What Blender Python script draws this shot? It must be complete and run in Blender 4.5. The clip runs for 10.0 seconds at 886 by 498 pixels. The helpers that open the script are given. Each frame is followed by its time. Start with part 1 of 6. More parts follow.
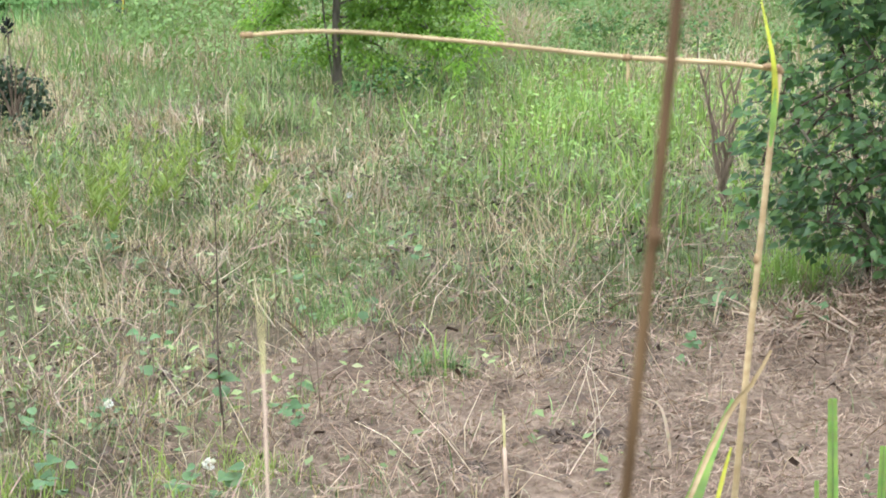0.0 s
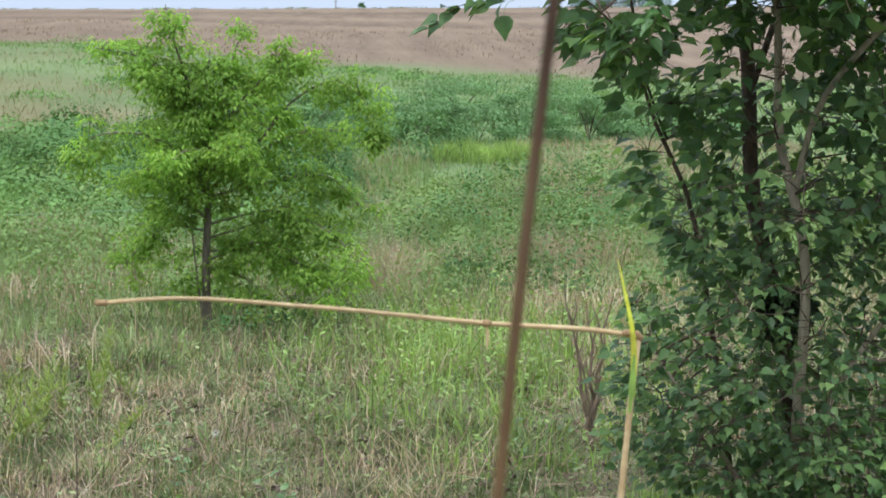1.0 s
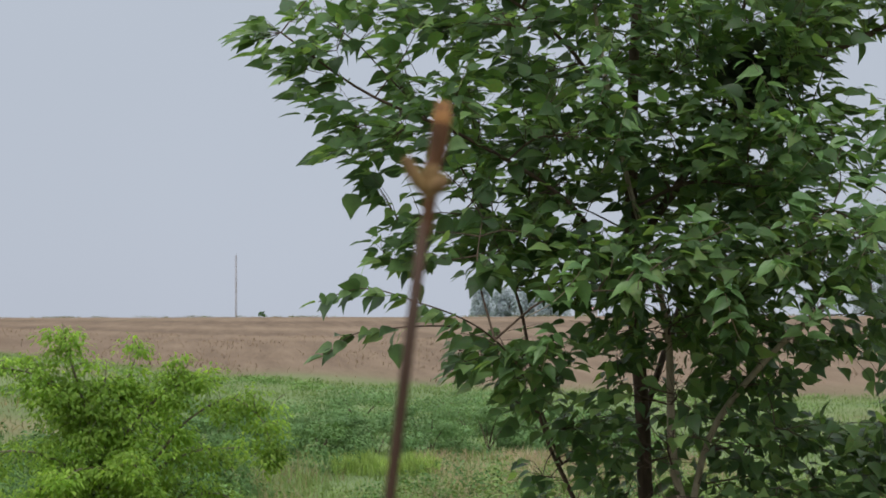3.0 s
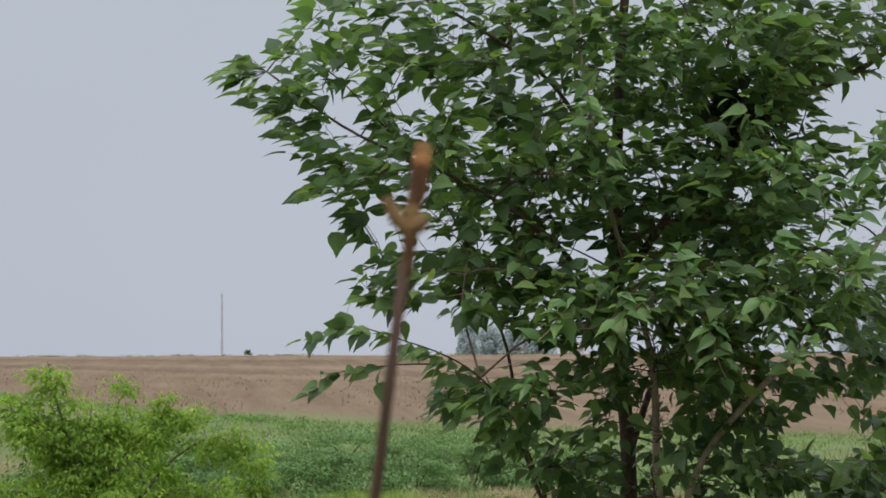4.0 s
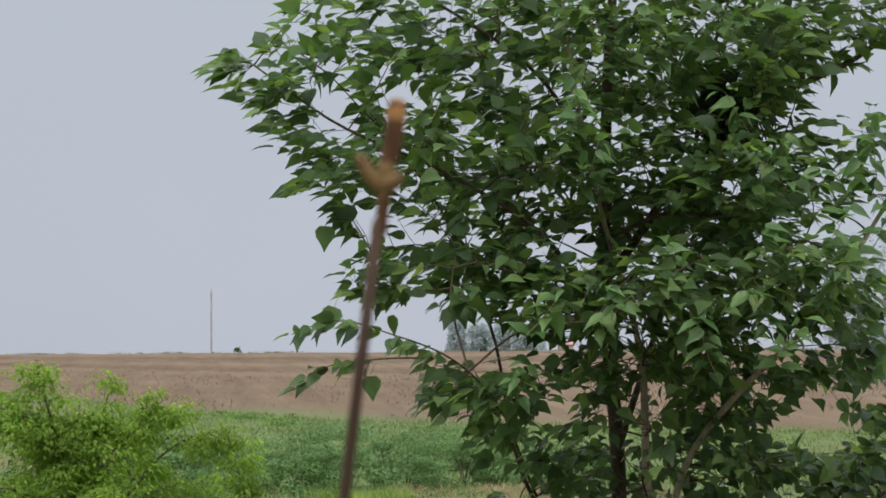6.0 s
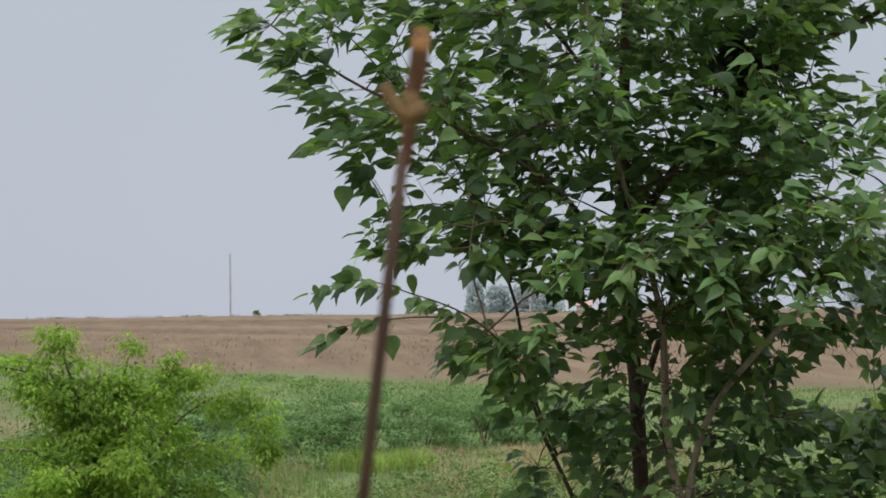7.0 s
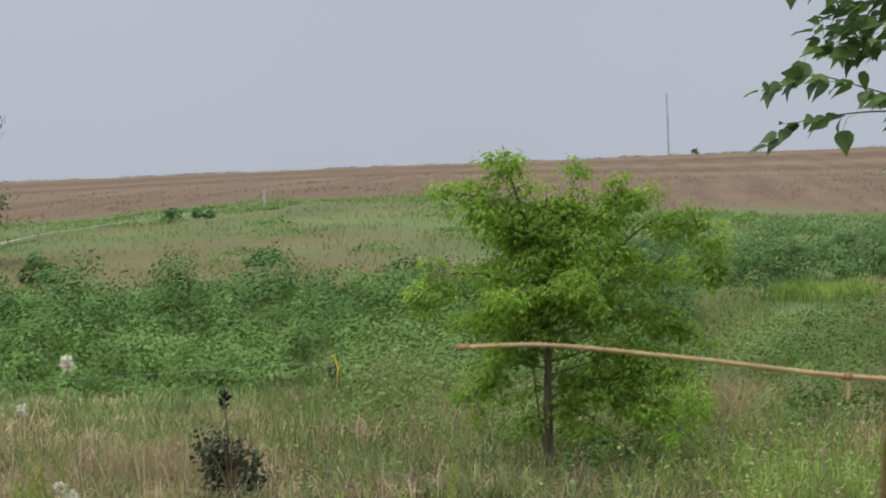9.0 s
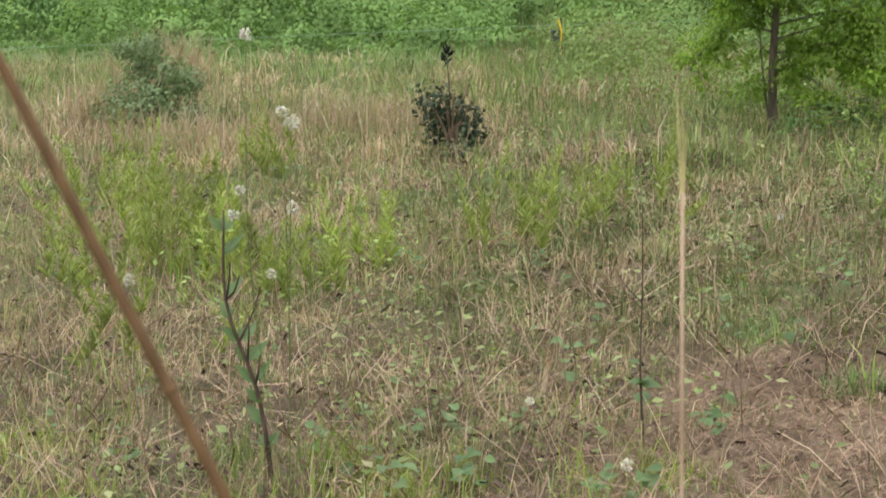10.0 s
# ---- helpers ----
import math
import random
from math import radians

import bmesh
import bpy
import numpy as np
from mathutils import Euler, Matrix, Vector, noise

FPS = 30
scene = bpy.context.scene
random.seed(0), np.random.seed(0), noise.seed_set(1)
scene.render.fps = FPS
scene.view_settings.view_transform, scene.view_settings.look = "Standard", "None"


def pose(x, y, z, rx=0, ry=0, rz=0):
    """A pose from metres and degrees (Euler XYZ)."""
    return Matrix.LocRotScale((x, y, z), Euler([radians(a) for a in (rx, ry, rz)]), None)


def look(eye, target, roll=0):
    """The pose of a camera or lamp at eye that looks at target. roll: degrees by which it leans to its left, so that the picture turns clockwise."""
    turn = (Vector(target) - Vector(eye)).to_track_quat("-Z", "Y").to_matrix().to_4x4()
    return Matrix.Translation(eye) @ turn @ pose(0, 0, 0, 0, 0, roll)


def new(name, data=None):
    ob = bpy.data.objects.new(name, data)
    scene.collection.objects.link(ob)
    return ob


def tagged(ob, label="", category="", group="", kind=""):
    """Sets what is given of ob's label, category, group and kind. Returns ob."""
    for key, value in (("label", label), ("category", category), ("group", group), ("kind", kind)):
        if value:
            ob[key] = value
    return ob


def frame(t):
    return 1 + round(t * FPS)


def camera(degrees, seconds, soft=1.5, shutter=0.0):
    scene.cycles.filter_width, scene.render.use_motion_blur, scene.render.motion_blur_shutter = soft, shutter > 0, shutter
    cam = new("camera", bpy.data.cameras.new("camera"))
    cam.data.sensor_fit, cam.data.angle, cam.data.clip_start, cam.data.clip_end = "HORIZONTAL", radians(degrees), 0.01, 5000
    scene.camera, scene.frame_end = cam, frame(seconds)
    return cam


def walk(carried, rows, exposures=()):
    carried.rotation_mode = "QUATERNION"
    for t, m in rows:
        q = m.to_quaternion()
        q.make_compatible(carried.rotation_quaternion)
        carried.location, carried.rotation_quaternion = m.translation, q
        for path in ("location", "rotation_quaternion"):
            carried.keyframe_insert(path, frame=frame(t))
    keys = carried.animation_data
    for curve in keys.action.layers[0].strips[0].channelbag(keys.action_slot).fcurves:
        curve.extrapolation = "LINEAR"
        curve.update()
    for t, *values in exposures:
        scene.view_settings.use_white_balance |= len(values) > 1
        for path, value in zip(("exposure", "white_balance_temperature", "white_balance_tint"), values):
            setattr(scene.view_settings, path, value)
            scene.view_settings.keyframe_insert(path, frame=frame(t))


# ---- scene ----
# ---- camera and its way ----
cam = camera(24.0, 10.0, soft=1.7, shutter=0.1)
cam.data.dof.use_dof = True
cam.data.dof.focus_distance = 6.0
cam.data.dof.aperture_fstop = 32.0
# seconds, eye, heading, tilt and lean in degrees
PATH = [
    (0, (-0.0173, -0.0179, 1.5952), -0.780, -11.478, -1.346),
    (0.2, (-0.0175, -0.0145, 1.6026), 0.127, -10.156, -0.962),
    (0.5, (-0.0165, -0.0198, 1.6113), 1.337, -8.151, -0.636),
    (1, (-0.0070, -0.0035, 1.6216), 2.896, -5.201, -0.330),
    (1.5, (-0.0013, -0.0096, 1.6373), 3.952, -2.362, -0.030),
    (2, (0.0042, -0.0024, 1.6601), 4.831, 0.098, -0.168),
    (2.5, (0.0112, -0.0098, 1.6677), 5.410, 2.068, -0.291),
    (3, (0.0109, -0.0085, 1.6782), 5.678, 3.237, -0.316),
    (4.5, (0.0130, -0.0230, 1.6769), 6.210, 4.478, -0.462),
    (5, (0.0176, -0.0176, 1.6748), 6.282, 4.567, -0.461),
    (6.5, (0.0166, 0.0023, 1.6661), 6.331, 3.730, -0.621),
    (7, (0.0155, 0.0032, 1.6609), 5.845, 3.152, -0.913),
    (7.5, (0.0105, 0.0046, 1.6478), 4.792, 2.772, -1.040),
    (8, (0.0018, -0.0104, 1.6326), 2.509, 2.194, -1.489),
    (8.2, (0.0003, -0.0101, 1.6072), 1.075, 1.852, -1.578),
    (8.5, (-0.0212, -0.0248, 1.5861), -1.489, 1.294, -2.016),
    (8.7, (-0.0212, -0.0206, 1.5722), -3.426, 0.613, -2.214),
    (9, (-0.0224, -0.0128, 1.5469), -6.269, -0.910, -2.196),
    (9.3, (-0.0272, -0.0239, 1.5317), -8.732, -2.871, -2.004),
    (9.5, (-0.0239, -0.0183, 1.5145), -10.169, -4.653, -1.798),
    (9.7, (-0.0247, -0.0063, 1.4942), -11.383, -6.669, -1.743),
    (10, (-0.0166, -0.0082, 1.4580), -12.682, -9.672, -1.314),
]


def aim(eye, heading, tilt):
    h, p = radians(heading), radians(tilt)
    return (eye[0] + 2 * math.sin(h) * math.cos(p), eye[1] + 2 * math.cos(h) * math.cos(p), eye[2] + 2 * math.sin(p))


EXPOSURES = [(0.0, 1.12, 5580, 4), (1.0, 0.60, 5700, 4), (1.5, 0.42, 5950, 5), (2.0, 0.17, 5850, 6), (2.5, 0.15, 6150, 6), (3.0, 0.03, 6350, 6), (4.5, 0.0, 6500, 6), (7.5, 0.05, 6500, 6), (8.5, 0.05, 6450, 6), (9.3, -0.13, 6450, 6), (9.6, -0.08, 6450, 6), (10.0, 0.46, 6550, 8)]
walk(cam, [(t, look(eye, aim(eye, h, p), r)) for t, eye, h, p, r in PATH], exposures=EXPOSURES)

# ---- light: a bright overcast sky ----
SUN_EL, SUN_AZ = 55.0, 215.0
world = bpy.data.worlds.new("overcast_sky")
scene.world = world
world.use_nodes = True
wn, wl = world.node_tree.nodes, world.node_tree.links
wn.clear()
sky = wn.new("ShaderNodeTexSky")
sky.sky_type, sky.sun_disc = "NISHITA", False
sky.sun_elevation, sky.sun_rotation = radians(SUN_EL), radians(SUN_AZ)
sky.dust_density, sky.ozone_density = 3.0, 2.0
scale = wn.new("ShaderNodeVectorMath")
scale.operation = "SCALE"
scale.inputs["Scale"].default_value = 0.1
wl.new(sky.outputs["Color"], scale.inputs[0])
# cloud cover hides most of the blue: brighter overhead, soft cloud banks
geo_n = wn.new("ShaderNodeTexCoord")
sep = wn.new("ShaderNodeSeparateXYZ")
wl.new(geo_n.outputs["Generated"], sep.inputs[0])
ramp = wn.new("ShaderNodeValToRGB")
ramp.color_ramp.elements[0].position, ramp.color_ramp.elements[0].color = 0.0, (0.50, 0.525, 0.615, 1)
ramp.color_ramp.elements[1].position, ramp.color_ramp.elements[1].color = 0.85, (2.0, 2.05, 2.1, 1)
mid_el = ramp.color_ramp.elements.new(0.22)
mid_el.color = (0.51, 0.54, 0.62, 1)
wl.new(sep.outputs["Z"], ramp.inputs["Fac"])
cloud = wn.new("ShaderNodeTexNoise")
cloud.inputs["Scale"].default_value, cloud.inputs["Detail"].default_value = 3.0, 3.0
wl.new(geo_n.outputs["Generated"], cloud.inputs["Vector"])
cl_map = wn.new("ShaderNodeMapRange")
cl_map.inputs["To Min"].default_value, cl_map.inputs["To Max"].default_value = 0.93, 1.07
wl.new(cloud.outputs["Fac"], cl_map.inputs["Value"])
cl_mul = wn.new("ShaderNodeVectorMath")
cl_mul.operation = "SCALE"
wl.new(ramp.outputs["Color"], cl_mul.inputs[0])
wl.new(cl_map.outputs["Result"], cl_mul.inputs["Scale"])
mixw = wn.new("ShaderNodeMix")
mixw.data_type = "RGBA"
mixw.inputs["Factor"].default_value = 0.95
wl.new(scale.outputs["Vector"], mixw.inputs["A"])
wl.new(cl_mul.outputs["Vector"], mixw.inputs["B"])
bg = wn.new("ShaderNodeBackground")
bg.inputs["Strength"].default_value = 1.0
wl.new(mixw.outputs["Result"], bg.inputs["Color"])
wo = wn.new("ShaderNodeOutputWorld")
wl.new(bg.outputs["Background"], wo.inputs["Surface"])

sun_data = bpy.data.lights.new("sun", "SUN")
sun_data.energy, sun_data.angle, sun_data.color = 1.4, radians(25), (1.0, 0.95, 0.86)
sun = new("sun", sun_data)
sa, se = radians(SUN_AZ), radians(SUN_EL)
sun.matrix_world = look((math.sin(sa) * math.cos(se) * 50, math.cos(sa) * math.cos(se) * 50, math.sin(se) * 50), (0, 0, 0))


# ---- materials ----
def base_mat(name, rough=0.7, spec=0.3):
    m = bpy.data.materials.new(name)
    m.use_nodes = True
    n, l = m.node_tree.nodes, m.node_tree.links
    b = n["Principled BSDF"]
    b.inputs["Roughness"].default_value = rough
    b.inputs["Specular IOR Level"].default_value = spec
    return m, n, l, b


def ramp_node(n, stops):
    r = n.new("ShaderNodeValToRGB")
    e = r.color_ramp.elements
    while len(e) < len(stops):
        e.new(0.5)
    for i, (p, c) in enumerate(stops):
        e[i].position, e[i].color = p, (*c, 1)
    return r


def mix_node(n, l, fac, a, b, mode="MIX"):
    m = n.new("ShaderNodeMix")
    m.data_type, m.blend_type = "RGBA", mode
    for key, v in (("Factor", fac), ("A", a), ("B", b)):
        if isinstance(v, (int, float)):
            m.inputs[key].default_value = v
        elif isinstance(v, tuple):
            m.inputs[key].default_value = (*v, 1)
        else:
            l.new(v, m.inputs[key])
    return m.outputs["Result"]


def noise_node(n, l, size, detail=4, rough=0.55, coord="Object", stretch=None):
    tc = n.new("ShaderNodeTexCoord")
    t = n.new("ShaderNodeTexNoise")
    t.inputs["Scale"].default_value = 1.0 / size
    t.inputs["Detail"].default_value, t.inputs["Roughness"].default_value = detail, rough
    out = tc.outputs[coord]
    if stretch:
        mp = n.new("ShaderNodeMapping")
        mp.inputs["Scale"].default_value = stretch
        l.new(out, mp.inputs["Vector"])
        out = mp.outputs["Vector"]
    l.new(out, t.inputs["Vector"])
    return t


def leaf_mat(name, stops, rough=0.5, spec=0.35, thin=0.3, single=False, patch=0.6, vary=(0.62, 1.36)):
    """Leaves and blades: colour differs from piece to piece and in patches; light comes through them."""
    m, n, l, b = base_mat(name, rough, spec)
    if single:
        rnd = n.new("ShaderNodeObjectInfo").outputs["Random"]
    else:
        rnd = n.new("ShaderNodeNewGeometry").outputs["Random Per Island"]
    r = ramp_node(n, stops)
    l.new(rnd, r.inputs["Fac"])
    nz = noise_node(n, l, patch)
    mp = n.new("ShaderNodeMapRange")
    mp.inputs["From Min"].default_value, mp.inputs["From Max"].default_value = 0.3, 0.7
    mp.inputs["To Min"].default_value, mp.inputs["To Max"].default_value = vary
    l.new(nz.outputs["Fac"], mp.inputs["Value"])
    sc = n.new("ShaderNodeVectorMath")
    sc.operation = "SCALE"
    l.new(r.outputs["Color"], sc.inputs[0])
    l.new(mp.outputs["Result"], sc.inputs["Scale"])
    fine = noise_node(n, l, 0.012, 2)
    col = mix_node(n, l, 0.25, sc.outputs["Vector"], mix_node(n, l, 1.0, sc.outputs["Vector"], fine.outputs["Color"], "OVERLAY"))
    l.new(col, b.inputs["Base Color"])
    if thin:
        tr = n.new("ShaderNodeBsdfTranslucent")
        l.new(mix_node(n, l, 1.0, col, (1.28, 1.30, 0.68), "MULTIPLY"), tr.inputs["Color"])
        mx = n.new("ShaderNodeMixShader")
        mx.inputs["Fac"].default_value = thin
        l.new(b.outputs["BSDF"], mx.inputs[1])
        l.new(tr.outputs["BSDF"], mx.inputs[2])
        l.new(mx.outputs["Shader"], n["Material Output"].inputs["Surface"])
    return m


def bark_mat(name, c1, c2, size=0.02, rough=0.85, stretch=(1, 1, 0.25), spec=0.2, depth=0.4):
    m, n, l, b = base_mat(name, rough, spec)
    a = noise_node(n, l, size, 5, stretch=stretch)
    w = noise_node(n, l, size * 9, 3)
    r = ramp_node(n, [(0.3, c1), (0.7, c2)])
    l.new(a.outputs["Fac"], r.inputs["Fac"])
    mp = n.new("ShaderNodeMapRange")
    mp.inputs["To Min"].default_value, mp.inputs["To Max"].default_value = 0.65, 1.35
    l.new(w.outputs["Fac"], mp.inputs["Value"])
    sc = n.new("ShaderNodeVectorMath")
    sc.operation = "SCALE"
    l.new(r.outputs["Color"], sc.inputs[0])
    l.new(mp.outputs["Result"], sc.inputs["Scale"])
    l.new(sc.outputs["Vector"], b.inputs["Base Color"])
    bp = n.new("ShaderNodeBump")
    bp.inputs["Strength"].default_value, bp.inputs["Distance"].default_value = depth, size * 0.3
    l.new(a.outputs["Fac"], bp.inputs["Height"])
    l.new(bp.outputs["Normal"], b.inputs["Normal"])
    return m


def ground_mat():
    m, n, l, b = base_mat("ground_cover", 0.95, 0.1)
    at = n.new("ShaderNodeAttribute")
    at.attribute_name = "cover"
    sp = n.new("ShaderNodeSeparateColor")
    l.new(at.outputs["Color"], sp.inputs["Color"])
    fine, mid, wide = noise_node(n, l, 0.03, 5, 0.65), noise_node(n, l, 0.35, 5), noise_node(n, l, 6.0, 6, 0.6)
    soil = ramp_node(n, [(0.34, (0.038, 0.025, 0.017)), (0.48, (0.132, 0.089, 0.062)), (0.65, (0.268, 0.19, 0.138))])
    mixn = n.new("ShaderNodeMath")
    mixn.operation = "MULTIPLY_ADD"
    l.new(fine.outputs["Fac"], mixn.inputs[0])
    mixn.inputs[1].default_value = 0.6
    hm = n.new("ShaderNodeMath")
    hm.operation = "MULTIPLY"
    l.new(mid.outputs["Fac"], hm.inputs[0])
    hm.inputs[1].default_value = 0.4
    l.new(hm.outputs["Value"], mixn.inputs[2])
    l.new(mixn.outputs["Value"], soil.inputs["Fac"])
    green = ramp_node(n, [(0.3, (0.085, 0.12, 0.048)), (0.7, (0.145, 0.185, 0.076))])
    l.new(wide.outputs["Fac"], green.inputs["Fac"])
    # ripe field: rows and worn streaks run across the slope
    streak = noise_node(n, l, 1.6, 9, 0.78, stretch=(0.8, 0.05, 0.0))
    big = noise_node(n, l, 26.0, 4, 0.55, stretch=(0.10, 0.7, 0.0))
    straw = ramp_node(n, [(0.36, (0.082, 0.055, 0.037)), (0.5, (0.150, 0.104, 0.072)), (0.66, (0.23, 0.166, 0.116))])
    sm = n.new("ShaderNodeMath")
    sm.operation = "MULTIPLY_ADD"
    l.new(streak.outputs["Fac"], sm.inputs[0])
    sm.inputs[1].default_value = 0.5
    bh = n.new("ShaderNodeMath")
    bh.operation = "MULTIPLY"
    l.new(big.outputs["Fac"], bh.inputs[0])
    bh.inputs[1].default_value = 0.5
    l.new(bh.outputs["Value"], sm.inputs[2])
    l.new(sm.outputs["Value"], straw.inputs["Fac"])
    # soil is darker where grass covers the near ground
    grass_soil = n.new("ShaderNodeMath")
    grass_soil.operation = "MULTIPLY"
    l.new(at.outputs["Alpha"], grass_soil.inputs[0])
    grass_soil.inputs[1].default_value = 0.7
    soil_col = mix_node(n, l, grass_soil.outputs["Value"], soil.outputs["Color"], (0.062, 0.046, 0.030))
    c = mix_node(n, l, sp.outputs["Green"], soil_col, green.outputs["Color"])
    dry = ramp_node(n, [(0.3, (0.112, 0.108, 0.049)), (0.7, (0.165, 0.142, 0.075))])
    l.new(wide.outputs["Fac"], dry.inputs["Fac"])
    c = mix_node(n, l, sp.outputs["Blue"], c, dry.outputs["Color"])
    c = mix_node(n, l, sp.outputs["Red"], c, straw.outputs["Color"])
    l.new(c, b.inputs["Base Color"])
    bp = n.new("ShaderNodeBump")
    bp.inputs["Strength"].default_value, bp.inputs["Distance"].default_value = 0.8, 0.03
    l.new(mixn.outputs["Value"], bp.inputs["Height"])
    l.new(bp.outputs["Normal"], b.inputs["Normal"])
    return m


GROUND = ground_mat()
THATCH = leaf_mat("dead_thatch", [(0, (0.150, 0.098, 0.068)), (0.4, (0.236, 0.162, 0.115)), (0.8, (0.305, 0.214, 0.156)), (1, (0.40, 0.30, 0.22))], 0.8, 0.15, 0.1, patch=0.18, vary=(0.5, 1.45))
DRY = leaf_mat("dry_grass", [(0, (0.20, 0.145, 0.09)), (0.4, (0.42, 0.312, 0.205)), (0.8, (0.56, 0.442, 0.31)), (1, (0.33, 0.35, 0.18))], 0.7, 0.2, 0.25, patch=0.35, vary=(0.45, 1.5))
GRASS = leaf_mat("green_grass", [(0, (0.096, 0.144, 0.059)), (0.5, (0.171, 0.246, 0.098)), (0.85, (0.251, 0.337, 0.144)), (1, (0.353, 0.353, 0.193))], 0.6, 0.25, 0.35, patch=0.35, vary=(0.45, 1.5))
LUSH = leaf_mat("lush_grass", [(0, (0.147, 0.210, 0.053)), (0.6, (0.247, 0.341, 0.095)), (1, (0.357, 0.452, 0.147))], 0.55, 0.25, 0.4)
FEATHER = leaf_mat("feathery_leaf", [(0, (0.175, 0.215, 0.060)), (0.6, (0.245, 0.30, 0.084)), (1, (0.33, 0.385, 0.12))], 0.65, 0.2, 0.4, patch=0.6)
SEEDLING = leaf_mat("seedling_leaf", [(0, (0.09, 0.145, 0.06)), (0.6, (0.13, 0.195, 0.085)), (1, (0.17, 0.24, 0.11))], 0.6, 0.25, 0.35)
# strong patch tone imitates the shaded gaps between the weed mounds
WEED = leaf_mat("weed_leaf", [(0, (0.124, 0.206, 0.070)), (0.5, (0.148, 0.238, 0.080)), (1, (0.175, 0.268, 0.092))], 0.85, 0.06, 0.25, patch=0.6, vary=(0.4, 1.5))
TALLWEED = leaf_mat("tall_weed_leaf", [(0, (0.078, 0.138, 0.052)), (0.5, (0.098, 0.170, 0.062)), (1, (0.12, 0.20, 0.072))], 0.85, 0.06, 0.2, patch=0.6, vary=(0.45, 1.45))
HEDGE = leaf_mat("hedge_leaf", [(0, (0.135, 0.218, 0.098)), (0.5, (0.15, 0.238, 0.106)), (1, (0.165, 0.255, 0.114))], 0.85, 0.08, 0.3, patch=0.9, vary=(0.6, 1.35))
BROAD = [(0, (0.054, 0.097, 0.041)), (0.45, (0.094, 0.164, 0.061)), (0.82, (0.150, 0.238, 0.085)), (1, (0.235, 0.34, 0.120))]
BROADLEAF = leaf_mat("broad_leaf", BROAD, 0.45, 0.36, 0.50, patch=0.8)
BROADLEAF_ONE = leaf_mat("broad_leaf_single", BROAD, 0.45, 0.36, 0.50, single=True, patch=0.8)
YOUNG_LIT_LEAF = leaf_mat("young_lit_leaf", [(0, (0.085, 0.165, 0.058)), (0.6, (0.125, 0.228, 0.078)), (1, (0.19, 0.31, 0.105))], 0.42, 0.42, 0.40, single=True, patch=0.8)
FINE = leaf_mat("fine_leaf", [(0, (0.15, 0.245, 0.046)), (0.5, (0.215, 0.33, 0.062)), (1, (0.30, 0.415, 0.088))], 0.65, 0.15, 0.58, patch=0.5)
DARKLEAF = leaf_mat("dark_leaf", [(0, (0.064, 0.115, 0.053)), (0.6, (0.083, 0.145, 0.064)), (1, (0.106, 0.172, 0.076))], 0.9, 0.04, 0.25)
BLACKISH = leaf_mat("dried_dark_leaf", [(0, (0.012, 0.014, 0.012)), (1, (0.035, 0.035, 0.028))], 0.8, 0.1, 0.0)
# distance haze is painted into this pale bluish leaf colour
FARLEAF_HAZED = leaf_mat("far_leaf_hazed", [(0, (0.33, 0.38, 0.425)), (1, (0.36, 0.41, 0.455))], 0.8, 0.1, 0.2, patch=6.0)
BARK = bark_mat("dark_bark", (0.052, 0.036, 0.027), (0.125, 0.087, 0.064))
BARK_PALE = bark_mat("pale_bark", (0.26, 0.215, 0.15), (0.47, 0.40, 0.295))
SMALLBARK = bark_mat("small_tree_bark", (0.10, 0.08, 0.06), (0.21, 0.17, 0.13))
BARK_DEAD = bark_mat("dead_wood", (0.11, 0.078, 0.052), (0.27, 0.195, 0.135))
STALK = bark_mat("brown_stalk", (0.082, 0.043, 0.020), (0.158, 0.090, 0.042), 0.006, 0.65, (1, 1, 0.15))
stalk_nodes, stalk_links = STALK.node_tree.nodes, STALK.node_tree.links
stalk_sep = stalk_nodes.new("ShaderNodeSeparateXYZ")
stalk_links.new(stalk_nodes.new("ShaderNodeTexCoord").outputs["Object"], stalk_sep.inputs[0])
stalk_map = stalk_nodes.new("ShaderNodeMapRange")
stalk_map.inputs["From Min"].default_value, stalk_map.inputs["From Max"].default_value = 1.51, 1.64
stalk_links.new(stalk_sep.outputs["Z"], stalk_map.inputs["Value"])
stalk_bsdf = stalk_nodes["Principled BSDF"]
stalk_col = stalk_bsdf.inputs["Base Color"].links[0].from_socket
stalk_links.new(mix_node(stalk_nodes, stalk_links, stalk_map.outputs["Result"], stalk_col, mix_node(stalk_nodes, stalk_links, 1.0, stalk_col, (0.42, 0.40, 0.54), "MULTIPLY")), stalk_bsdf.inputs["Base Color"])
STALK_HEAD = bark_mat("dried_head", (0.050, 0.022, 0.010), (0.125, 0.058, 0.026), 0.004, 0.75)
STALK_TOP = bark_mat("orange_break", (0.20, 0.088, 0.032), (0.38, 0.19, 0.075), 0.004, 0.75)
STUB = bark_mat("pink_straw", (0.33, 0.215, 0.15), (0.50, 0.36, 0.26), 0.01, 0.6, (1, 1, 0.2))
STUB_TOP = bark_mat("yellow_straw", (0.46, 0.37, 0.16), (0.64, 0.55, 0.30), 0.01, 0.6, (1, 1, 0.2))
FORB = leaf_mat("meadow_forb", [(0, (0.130, 0.167, 0.067)), (0.4, (0.189, 0.238, 0.097)), (0.8, (0.259, 0.308, 0.135)), (1, (0.313, 0.286, 0.167))], 0.65, 0.2, 0.35, patch=0.6, vary=(0.5, 1.45))
DRYSTRIP = leaf_mat("dry_strip", [(0, (0.27, 0.20, 0.145)), (0.6, (0.37, 0.285, 0.215)), (1, (0.28, 0.28, 0.15))], 0.8, 0.15, 0.3, patch=1.0)
